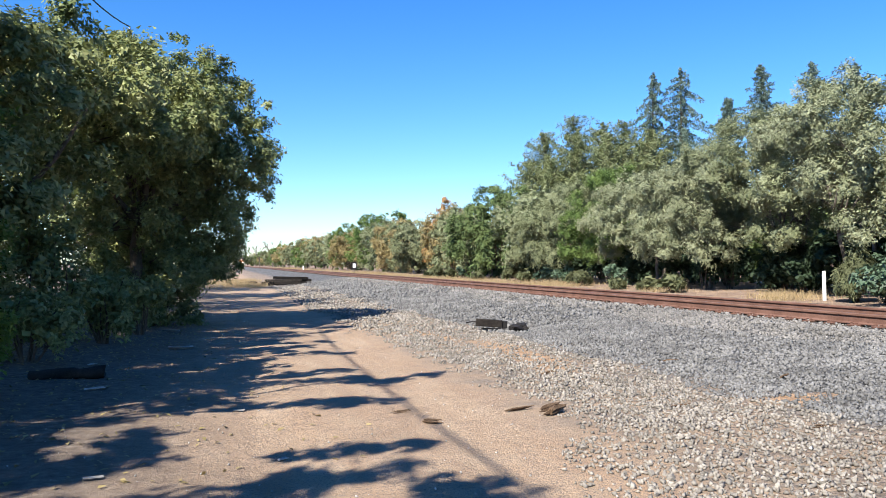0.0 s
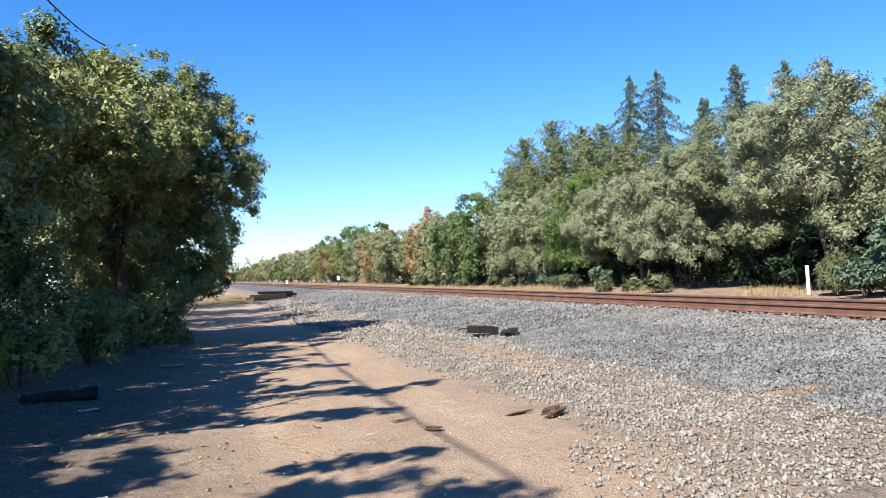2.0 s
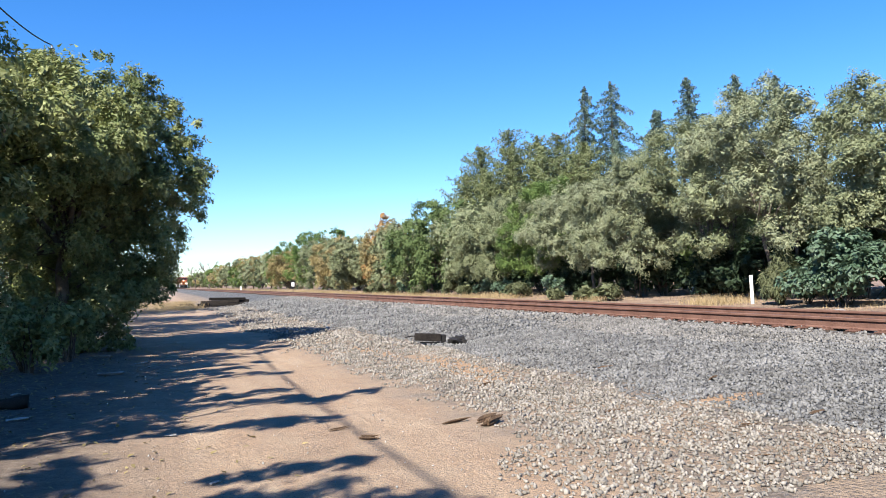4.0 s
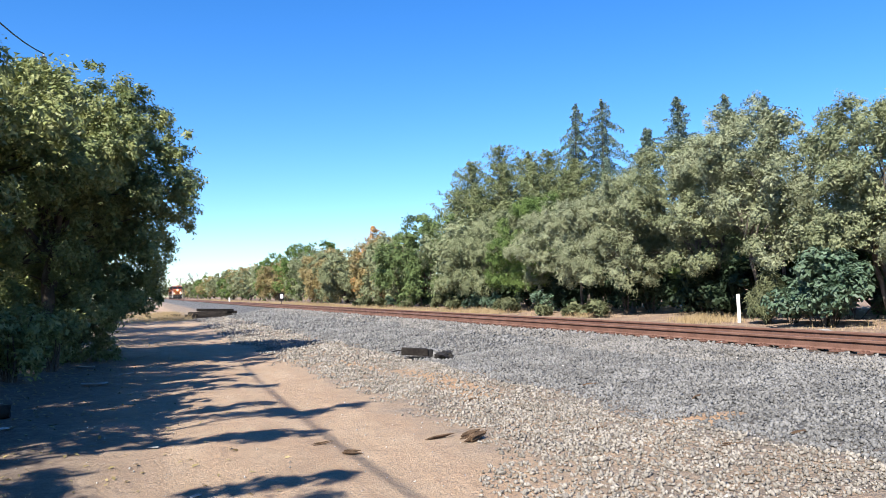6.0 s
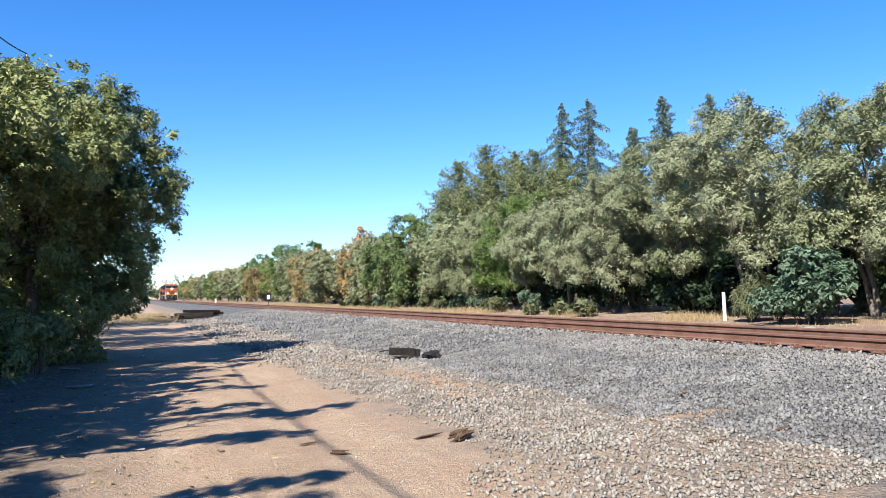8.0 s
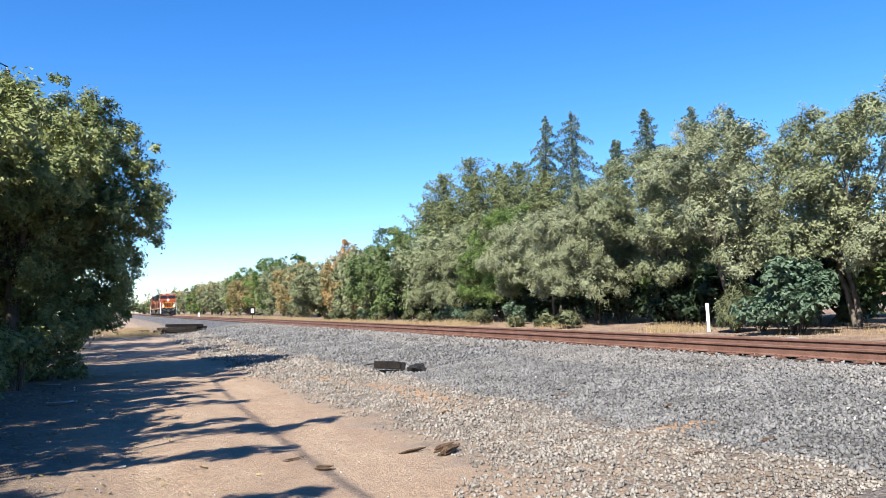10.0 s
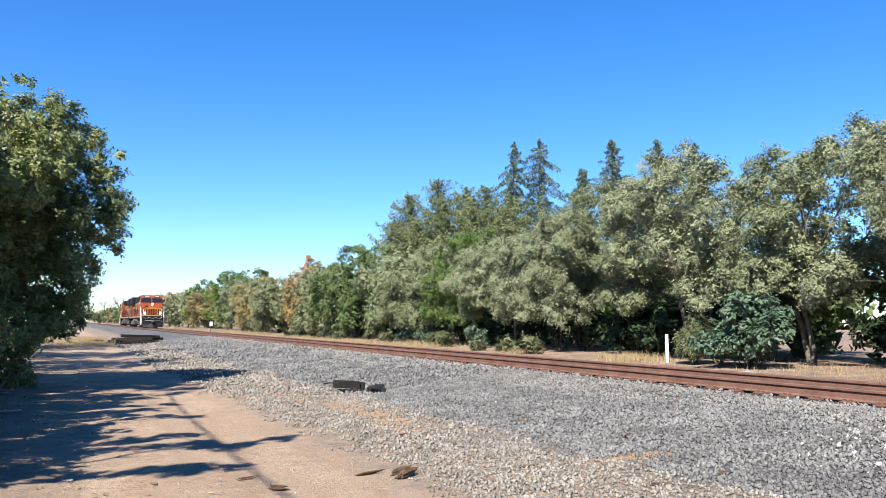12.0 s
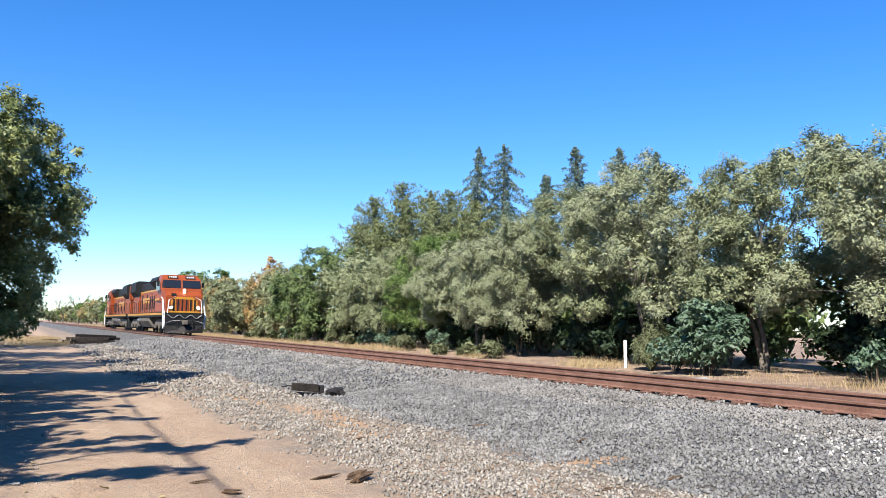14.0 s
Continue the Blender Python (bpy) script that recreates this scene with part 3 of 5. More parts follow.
tree(-4.0, 38.0, 9.2, 9.6, LEFT, "dense broadleaf tree in the row beside the road", 16, size=0.28, clumps=100, leaves=80, inner=1200, base=0.05, lobes_n=9, clump_r=0.7, low=-0.9, group=ROADSIDE)
tree(-4.4, 49.0, 9.4, 9.6, LEFT, "dense broadleaf tree in the row beside the road", 15, size=0.28, clumps=90, leaves=80, inner=1200, base=0.05, lobes_n=9, clump_r=0.7, low=-0.9, group=ROADSIDE)
# boughs that reach out over the road from three of the trees
OVER = {2: ((2.0, -0.9, 6.9, 1.1, 0.55, 0.4), (3.1, -0.7, 6.7, 1.1, 0.5, 0.35), (1.1, 0.1, 6.4, 1.2, 0.9, 0.5), (1.7, -2.2, 6.3, 1.1, 0.4, 0.35), (2.7, -2.3, 6.3, 1.0, 0.36, 0.3), (2.6, 0.5, 6.0, 1.2, 0.3, 0.3), (1.4, 1.3, 6.5, 1.3, 0.55, 0.4)), 6: ((1.9, -1.5, 6.5, 1.2, 0.4, 0.3), (1.4, -0.3, 6.4, 1.3, 0.4, 0.35), (2.2, 0.9, 6.0, 1.2, 0.45, 0.4)),
        4: ((2.4, 3.0, 6.8, 1.0, 0.34, 0.3), (1.6, 2.2, 6.6, 1.3, 0.55, 0.5))}
for i, (x, y, h, w) in enumerate([(-8.6, 10.2, 8.8, 6.4), (-8.4, 16.4, 7.8, 6.2), (-6.0, 7.2, 7.8, 5.2), (-7.7, 3.0, 7.8, 5.2), (-6.4, -0.6, 8.6, 6.4), (-6.0, -9.0, 8.0, 6.5), (-5.6, 11.6, 7.8, 5.2)]):
    tree(x, y, h, w, LEFT, "broadleaf tree in the row beside the road", 20 + i, size=0.19, slim=0.75, clumps=190, leaves=150, inner=2500, base=0.2, lobes_n=10, clump_r=0.45, group=ROADSIDE, boughs=OVER.get(i, ()))
UNDER = "shrubs under the roadside trees"
for i, (x, y, h, w) in enumerate([(-2.9, 13.4, 1.6, 1.8), (-2.2, 16.6, 1.7, 2.2), (-1.7, 18.6, 1.5, 2.0), (-1.7, 21.5, 1.6, 2.2), (-2.9, 15.2, 2.2, 2.2)]):
    shrub(x, y, h, w, LEFT, "dark leafy undergrowth beneath a roadside tree", 200 + i, size=0.10, clumps=60, leaves=110, clump_r=0.28, group=UNDER)
shrub(-2.6, 9.3, 1.1, 0.9, LEFT_BRIGHT, "small sunlit shrub with yellow-green leaves", 230, size=0.08, clumps=40, leaves=60, clump_r=0.17)

# ---- trees across the track ----
ROW = "trees in the row across the track"
near = dict(size=0.115, slim=0.52, inner=3000, clumps=240, leaves=500, clump_r=0.62, bark=BARK_GREY, stems=2, group=ROW, trunk_r=0.10, base=0.2, low=-0.75)


def olive_lobes(h, w, seed):
    """Billows that lean out over the bank in four tiers, with a solid heart behind them and a few gaps."""
    pr = random.Random(seed)
    out = [(w * 0.08, 0, h * 0.58, w * 0.24, w * 0.34, h * 0.30), (w * 0.2, w * 0.2, h * 0.5, w * 0.2, w * 0.2, h * 0.25), (w * 0.2, -w * 0.2, h * 0.5, w * 0.2, w * 0.2, h * 0.25)]
    for u, bulge, n in ((0.31, 0.33, 4), (0.49, 0.37, 4), (0.66, 0.30, 4), (0.81, 0.10, 3)):
        for k in range(n):
            if u < 0.8 and pr.random() < 0.16:
                continue
            v = (k + 0.5) / n - 0.5 + pr.uniform(-0.07, 0.07)
            r = w * pr.uniform(0.115, 0.18)
            out.append((-w * bulge * (1 - 1.6 * v * v) + pr.uniform(-0.07, 0.07) * w, w * v * (1.0 if u < 0.8 else 0.75), h * (u + pr.uniform(-0.05, 0.05)), r * 1.05, r * 1.1, min(h * 0.14, r * pr.uniform(0.75, 1.0))))
    return out


pale = "spreading olive tree with pale grey-green leaves"
for i, (x, y, h, w, m) in enumerate([
        (24.0, 2.5, 8.2, 7.5, OLIVE_PALE), (24.0, 8.6, 8.2, 6.8, OLIVE), (24.3, 14.6, 8.1, 6.6, OLIVE_PALE), (25.0, 19.8, 9.1, 7.6, OLIVE), (24.2, 24.6, 9.2, 8.2, OLIVE_PALE), (24.6, 29.6, 8.8, 7.6, OLIVE),
        (23.6, 34.5, 7.3, 7.2, OLIVE_PALE), (24.0, 39.5, 7.1, 7.2, OLIVE_PALE), (24.6, 44.5, 7.5, 7.2, GREEN), (24.0, 50.5, 7.2, 7.6, OLIVE)]):
    tree(x, y, h, w, m, pale if m is not GREEN else "olive-shaped tree with fresh green leaves", 40 + i, coarse=tuple(Vector((x, y, 0)).normalized()), lobes=olive_lobes(h, w, 40 + i), **near)
mid = dict(size=0.25, slim=0.6, clumps=190, leaves=190, inner=500, coarse=(0.5, 0.85, 0), base=-0.08, lobes_n=12, clump_r=0.85, group=ROW, low=-0.95)
for i, (x, y, h, w, m, lab) in enumerate([
        (24.5, 57.0, 7.6, 8.0, OLIVE, pale), (23.5, 66.0, 8.4, 9.5, DARK, "dense dark green round tree reaching the ground"),
        (24.0, 75.0, 7.4, 8.5, OLIVE, pale), (25.0, 84.0, 8.0, 7.0, TAN_LEAF, "tree with tan autumn leaves"), (26.5, 91.5, 9.2, 6.0, RUST_LEAF, "tree with rust-orange autumn leaves"),
        (24.0, 96.0, 7.0, 8.5, OLIVE, pale), (24.0, 106.0, 7.4, 8.5, TAN_LEAF, "tree with tan autumn leaves"), (24.0, 116.0, 8.0, 9.0, OLIVE, pale),
        (27.0, 124.0, 10.5, 10.0, GREEN, "tall green tree rising over the row"), (26.0, 138.0, 10.5, 11.0, GREEN, "tall green tree rising over the row"), (24.0, 150.0, 8.0, 9.0, TAN_LEAF, "tree with tan autumn leaves"), (26, 165, 10, 10, GREEN, "tall green tree rising over the row")]):
    tree(x, y, h, w, m, lab, 60 + i, **mid)
far = dict(size=0.6, slim=0.6, clumps=110, leaves=48, inner=200, base=0.0, lobes_n=8, clump_r=1.1, group=ROW, low=-0.9)
for i in range(18):
    y = 178 + i * 15 + i * i * 0.6
    m = (OLIVE, TAN_LEAF, GREEN, OLIVE, BRUSH)[i % 5]
    tree(24.5, y, 8.2 + 0.8 * math.sin(i * 2.1), 14, m, "far tree in a row of olive and tan trees", 80 + i, **far)
back = dict(size=0.42, slim=0.6, clumps=80, leaves=45, inner=900, base=-0.05, lobes_n=8, clump_r=0.8, low=-0.9, group="dark trees behind the olive row")
for i, (x, y, h, w) in enumerate([(31, -4, 6.5, 9), (33, 10, 6.0, 7), (32, 4, 6.5, 9), (33, 15.5, 5.6, 7.5), (33, 27, 6.0, 8), (32.5, 34, 6.0, 9), (32, 42, 6.0, 9), (32, 51, 6.2, 9), (33, 60, 6.2, 9), (33, 72, 6.5, 10)]):
    tree(x, y, h, w, DARK, "dark green tree behind the olive row", 120 + i, **back)
for i in range(13):
    tree(28.6 + 0.6 * math.sin(i * 2.2), -3 + 5.2 * i, 4.6 + 0.5 * math.sin(i * 1.7), 6.4, DARK, "low dark tree behind the olive row", 140 + i, size=0.34, slim=0.6, clumps=60, leaves=60, inner=600, base=-0.1, lobes_n=7, clump_r=0.7, low=-0.9, group="dark trees behind the olive row")
BRUSHES = "shrubs along the foot of the olive row"
pr = random.Random(77)
y = 6.0
while y < 78:
    r = pr.random()
    x = 20.7 + pr.uniform(-0.5, 0.9)
    if abs(y - 17.0) > 2.0 and not 22.2 < y < 26.5:
        if r < 0.2:
            shrub(x + 0.6, y, pr.uniform(1.0, 1.8), pr.uniform(1.2, 1.9), IVY_LIT, "leafy blue-green shrub at the foot of an olive tree", int(300 + y * 10), size=0.15, clumps=34, leaves=70, clump_r=0.32, group=BRUSHES)
        elif r < 0.66:
            shrub(x + 2.5, y, pr.uniform(1.2, 2.4), pr.uniform(1.6, 2.8), IVY, "glossy dark green shrub at the foot of an olive tree", int(300 + y * 10), size=0.2, clumps=36, leaves=55, clump_r=0.36, group=BRUSHES)
        else:
            shrub(x, y, pr.uniform(0.6, 1.25), pr.uniform(1.0, 1.7), BRUSH, "grey-green brush at the edge of the dry bank", int(300 + y * 10), size=0.42, slim=0.08, clumps=30, leaves=90, clump_r=0.42, group=BRUSHES)
    y += pr.uniform(1.2, 2.2)
shrub(20.7, 19.2, 2.7, 3.3, IVY_LIT, "large bushy shrub with glossy dark green leaves", 391, size=0.19, clumps=110, leaves=95, clump_r=0.42)
shrub(20.9, 21.9, 2.0, 1.6, BRUSH, "tall feathery grey-green brush beside a white post", 392, size=0.45, slim=0.07, clumps=70, leaves=150, clump_r=0.34)
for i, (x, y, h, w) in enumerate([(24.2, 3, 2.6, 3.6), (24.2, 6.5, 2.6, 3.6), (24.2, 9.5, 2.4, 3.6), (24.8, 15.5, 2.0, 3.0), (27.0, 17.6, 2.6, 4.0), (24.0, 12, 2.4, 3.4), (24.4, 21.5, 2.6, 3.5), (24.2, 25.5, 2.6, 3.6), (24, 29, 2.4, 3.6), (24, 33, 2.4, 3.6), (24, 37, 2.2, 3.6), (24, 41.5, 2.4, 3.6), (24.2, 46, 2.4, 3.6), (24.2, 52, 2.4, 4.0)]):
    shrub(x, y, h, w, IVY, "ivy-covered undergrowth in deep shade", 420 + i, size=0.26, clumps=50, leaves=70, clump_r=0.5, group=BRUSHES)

# ---- conifers behind the row ----
cedar = "tall dark blue-green cedar with drooping branches"
conifer(45.2, 75.2, 22.0, 11.0, NEEDLE, cedar, 501, rise=0.12, droop=0.42, branches=80, tuft=0.26, dense=62, spread=0.13, hang=0.22, bare=0.4)
conifer(48.1, 74.3, 22.5, 14.0, NEEDLE, cedar, 502, rise=0.1, droop=0.36, branches=84, tuft=0.26, dense=62, spread=0.13, hang=0.22, bare=0.4)
spire = "tall dark conifer with a dense narrow crown"
for i, (x, y, h) in enumerate([(59.9, 76.1, 24.0), (55.6, 76.5, 20.0), (66.0, 75.0, 24.4), (71.0, 74.0, 24.4)]):
    conifer(x, y, h, 5.5, NEEDLE, spire, 503 + i, rise=0.5, droop=0.2, branches=120, tuft=0.3, dense=40, spread=0.22, bare=0.5, taper=0.6)
pine_label = "bushy olive-green pine with an uneven top"
for i, (x, y, h, w) in enumerate([(32.2, 79, 12.4, 4), (34.3, 79, 15.4, 4.6), (37.1, 77.6, 17.0, 5), (40.0, 77, 16.4, 4.6), (42.5, 76.5, 16.6, 4.4), (33.4, 76, 12.0, 4.6), (38.5, 73, 14.4, 5), (41.6, 72, 13.8, 5), (35.8, 74.5, 14.6, 4.8), (44.2, 74, 15.4, 4.6)]):
    conifer(x, y, h, w * 1.6, PINE, pine_label, 520 + i, rise=1.0, droop=0.25, branches=110, tuft=0.27, dense=42, spread=0.26, bare=0.3, taper=0.55)


# ---- poles, posts, signs ----
def utility_pole():
    x, y, h = -3.9, 37.5, 12.1
    p = thing("utility_pole", x, y, 0.05, "grey weathered wooden utility pole behind roadside trees", "utility pole")
    bm = bmesh.new()
    tube(bm, [(0, 0, -0.5), (0, 0, h * 0.5), (0, 0, h)], [0.16, 0.135, 0.11], 12)
    part("pole", bm, GREY_WOOD, p)
    part("crossarm", box(bmesh.new(), -1.75, 0.3, 0.1, 0.2, 9.5, 9.62, 0.01), GREY_WOOD, p)
    bm = tube(bmesh.new(), [(0, 0, h), (0, 0, h + 0.07), (0, 0, h + 0.09), (0, 0, h + 0.16)], [0.02, 0.02, 0.05, 0.03], 8)
    part("insulator", bm, WHITE, p)
    for s, z0 in ((0.0, 12.3), (-1.6, 9.7)):
        bm = bmesh.new()
        pts = [(x + s - 1.3 * u, y - 60 * u, z0 - 3.5 * 4 * u * (1 - u)) for u in [i / 24 for i in range(25)]]
        tube(bm, pts, [0.026] * 25, 5)
        tagged(part("overhead_wire", bm, BLACK_IRON), "thin black overhead wire strung between poles", "wire")


utility_pole()


def white_post():
    p = thing("marker_post", 20.79, 23.2, ground_z(20.79, 23.2) - 0.36, "slim white painted marker post beside the track", "post")
    bm = bmesh.new()
    box(bm, -0.045, 0.045, -0.045, 0.045, 0, 1.42, 0.008)
    part("post", bm, WHITE, p)
    p.rotation_euler = (0, radians(-1.2), 0)


white_post()


def signpost(x, y, h, w, hh, face, label):
    p = thing("track_sign", x, y, ground_z(x, y) - 0.1, label, "sign")
    bm = bmesh.new()
    tube(bm, [(0, 0, 0), (0, 0, h)], [0.04, 0.04], 8)
    part("post", bm, BLACK_IRON, p)
    bm = bmesh.new()
    box(bm, -w / 2, w / 2, -0.07, -0.04, h - hh, h, 0.006)
    part("board", bm, face, p)
    bm = bmesh.new()
    box(bm, -w * 0.28, w * 0.28, -0.078, -0.071, h - hh * 0.72, h - hh * 0.2)
    part("panel", bm, WHITE, p)


signpost(15.6, 94.0, 1.75, 0.62, 0.95, BLACK_IRON, "small dark track sign with a pale panel on a post")
p = thing("marker_post", 15.2, 150, 0.1, "short white marker post beside the track", "post")
part("post", box(bmesh.new(), -0.12, 0.12, -0.12, 0.12, 0, 1.1, 0.02), WHITE, p)


# ---- debris on the ground ----
def tie_pile():
    p = thing("tie_pile", 4.6, 58.5, ground_z(4.6, 58.5) - 0.12, "low pile of old black railway ties on gravel", "tie pile", rz=8)
    pr = random.Random(4)
    for k, (dy, dz, dx) in enumerate([(-0.6, 0.0, 0), (-0.2, 0.0, 0.1), (0.2, 0, -0.1), (0.6, 0.0, 0.15), (-0.45, 0.22, 0.2), (-0.1, 0.22, -0.3), (0.3, 0.22, 0.1), (-0.3, 0.44, -0.2), (0.1, 0.44, 0.35), (-0.1, 0.64, 0.1)]):
        bm = box(bmesh.new(), -1.32, 1.32, -0.115, 0.115, 0.0, 0.19, 0.015)
        o = part("timber", bm, OLD_TIE, p)
        o.matrix_basis = pose(dx + pr.uniform(-0.35, 0.35), dy * 1.15, dz * 0.9, pr.uniform(-4, 4), pr.uniform(-2.5, 2.5), pr.uniform(-9, 9))
    q = thing("tie_pile", 2.2, 66.0, ground_z(2.2, 66), "few old timbers lying in the dirt", "tie pile", rz=30)
    for k in range(3):
        o = part("timber", box(bmesh.new(), -0.9, 0.9, -0.11, 0.11, 0.0, 0.18, 0.015), OLD_TIE, q)
        o.matrix_basis = pose(0.3 * k, 0.4 * k, 0, 0, 0, 25 * k)


tie_pile()


def rough_log(name, x, y, z, ln, r, mat, label, rz, seed, flat=1.0, split=False):
    """A broken piece of timber with splintered ends."""
    pr = random.Random(seed)
    bm = bmesh.new()
    n, sides = 9, 10
    tube(bm, [(-ln / 2 + ln * i / n, 0.03 * ln * math.sin(i * 1.3 + seed), r * flat * 0.9) for i in range(n + 1)], [r * (pr.uniform(0.8, 1.1) if 0 < i < n else pr.uniform(0.35, 0.7) if split else 0.95) for i in range(n + 1)], sides)
    for v in bm.verts:
        k = noise.noise(v.co * (0.5 / r) + Vector((seed, 0, 0)))
        v.co.z *= flat
        v.co += Vector((k * r * 0.5, k * r * 0.25, k * r * 0.22))
        v.co.z = max(v.co.z, -0.02)
    for f in bm.faces:
        f.smooth = not split
    t = thing(name, x, y, z, label, "wood", rz=rz)
    part("timber", bm, mat, t)
    return t


rough_log("log", -2.0, 11.75, ground_z(-2.0, 11.75) - 0.02, 0.9, 0.09, OLD_TIE, "short dark log lying in tree shade", 10, 3)
def splinters(x, y, rz, ln, r, n, seed, label):
    """Long torn slivers lying against one another."""
    pr = random.Random(seed)
    t = thing("broken_wood", x, y, ground_z(x, y), label, "wood", rz=rz)
    for k in range(n):
        bm = bmesh.new()
        l, w, o = ln * pr.uniform(0.5, 1.0), r * pr.uniform(0.5, 1.0), pr.uniform(-1, 1) * r * 1.5
        z0, zt = r * 0.5 + (k % 3) * r * 0.4, pr.uniform(0, 1.2) * r
        pts = [(-l / 2, o + pr.uniform(-1, 1) * r * 0.5, z0), (-l * 0.25, o, z0 + r * 0.15), (l * 0.1, o * 0.9, z0 + zt * 0.6), (l / 2, o + pr.uniform(-1, 1) * r * 0.8, z0 + zt)]
        tube(bm, pts, [w * 0.25, w * 0.8, w * 0.75, w * 0.15], 5)
        for f in bm.faces:
            f.smooth = False
        for v in bm.verts:
            v.co += Vector((0, 0, r * 0.3 * noise.noise(v.co * 30)))
        part("sliver", bm, WOOD, t)


splinters(3.38, 7.66, 30, 0.42, 0.045, 7, 8, "splintered brown piece of rotten timber on dirt")
splinters(3.12, 7.92, 14, 0.5, 0.02, 3, 5, "long thin splinter of brown wood on dirt")
for i, (x, y, ln, r, rz) in enumerate([(4.72, 7.35, 0.30, 0.022, 8), (6.05, 5.85, 0.34, 0.026, 12), (5.3, 5.95, 0.28, 0.02, -5), (4.55, 10.4, 0.3, 0.03, 20), (6.35, 10.2, 0.35, 0.03, -10), (2.05, 7.65, 0.35, 0.03, -40), (1.9, 8.3, 0.3, 0.025, 15), (6.6, 8.0, 0.4, 0.03, 30), (4.6, 5.0, 0.25, 0.022, -30)]):
    splinters(x, y, rz, ln, r * 0.75, 2 + i % 2, 20 + i, "short weathered stick of broken wood on gravel")


def chip(x, y, rz, ln, seed):
    """A curled pale flake of bark."""
    pr = random.Random(seed)
    t = thing("bark_flake", x, y, ground_z(x, y) + 0.006, "pale dry bark flake lying on shaded dirt", "bark", rz=rz)
    bm = bmesh.new()
    bmesh.ops.create_grid(bm, x_segments=6, y_segments=3, size=0.5)
    for v in bm.verts:
        u = v.co.copy()
        v.co = Vector((u.x * ln, u.y * ln * 0.3 * (1 + 0.4 * noise.noise((u.x * 4, seed, 0))), 0.02 * ln + u.y * u.y * ln * 0.25 + 0.05 * ln * noise.noise((u.x * 3, u.y * 3, seed))))
    r = bmesh.ops.extrude_face_region(bm, geom=bm.faces[:])
    bmesh.ops.translate(bm, verts=[v for v in r["geom"] if isinstance(v, bmesh.types.BMVert)], vec=(0, 0, 0.008))
    bmesh.ops.recalc_face_normals(bm, faces=bm.faces)
    part("flake", bm, PALE_STONE, t)


for i, (x, y, rz, ln) in enumerate([(-1.5, 10.6, 20, 0.24), (-1.1, 19.4, -15, 0.4), (-0.7, 15.4, 5, 0.45), (-0.2, 17.5, 30, 0.3), (-1.9, 13.2, 70, 0.2), (0.5, 6.6, 40, 0.10), (-0.9, 6.3, 10, 0.14), (-2.1, 8.2, -30, 0.2), (0.2, 8.9, -20, 0.12)]):
    chip(x, y, rz, ln, 40 + i)


def scrap():
    """A dark block of timber with rusty iron, and a clump beside it."""
    x, y = 5.75, 16.3
    s = thing("scrap_block", x, y, ground_z(x, y) + 0.03, "black scrap timber block with iron rods on the ballast slope", "scrap", rz=-14)
    s.rotation_euler.y = radians(4)
    part("block", box(bmesh.new(), -0.36, 0.22, -0.1, 0.1, 0.06, 0.22, 0.02), OLD_TIE, s)
    part("iron_end", box(bmesh.new(), 0.22, 0.33, -0.07, 0.07, 0.05, 0.21, 0.02), BLACK_IRON, s)
    for x0, x1, z0, z1 in ((-0.58, -0.3, 0.12, 0.16), (-0.25, 0.6, 0.02, 0.03)):
        bm = tube(bmesh.new(), [(x0, -0.08, z0), ((x0 + x1) / 2, -0.1, (z0 + z1) / 2 + 0.02), (x1, -0.06, z1)], [0.014] * 3, 6)
        part("rod", bm, BLACK_IRON, s)
    c = thing("scrap_clump", x + 0.45, y - 0.5, ground_z(x + 0.45, y - 0.5), "rusty clump of scrap iron on ballast", "scrap")
    bm = bmesh.new()
    bmesh.ops.create_icosphere(bm, subdivisions=3, radius=0.2)
    for v in bm.verts:
        v.co *= 1 + 0.45 * noise.noise(v.co * 9)
        v.co.z = v.co.z * 0.55 + 0.07
    part("iron", bm, BLACK_IRON, c)


scrap()
rock = thing("pale_rock", 18.9, 17.6, ground_z(18.9, 17.6), "flat whitish rock on the dry bank", "rock")
bm = bmesh.new()
bmesh.ops.create_icosphere(bm, subdivisions=2, radius=0.3)
for v in bm.verts:
    v.co *= 1 + 0.3 * noise.noise(v.co * 5)
    v.co.z *= 0.3
part("stone", bm, PALE_STONE, rock)


# ---- dry grass ----
def grass(name, spots, mat, label, seed):
    """Tufts of thin blades: x, y, spread, blades, height."""
    rng = np.random.default_rng(seed)
    out = []
    for x, y, sp, n, h in spots:
        px, py = x + rng.normal(size=n) * sp, y + rng.normal(size=n) * sp
        pz = np.array([ground_z(a, b) for a, b in zip(px, py)]) - 0.02
        hh = h * rng.uniform(0.4, 1.2, n)
        lean = rng.normal(size=(n, 2)) * 0.35 * hh[:, None]
        a = rng.uniform(0, math.pi, n)
        w = 0.005 + 0.010 * hh
        v = np.empty((n, 3, 3))
        v[:, 0] = np.stack([px - np.cos(a) * w, py - np.sin(a) * w, pz], 1)
        v[:, 1] = np.stack([px + np.cos(a) * w, py + np.sin(a) * w, pz], 1)
        v[:, 2] = np.stack([px + lean[:, 0], py + lean[:, 1], pz + hh], 1)
        out.append(v)
    return tagged(raw(name, np.concatenate(out), 3, mat), label, "grass", kind="stuff")


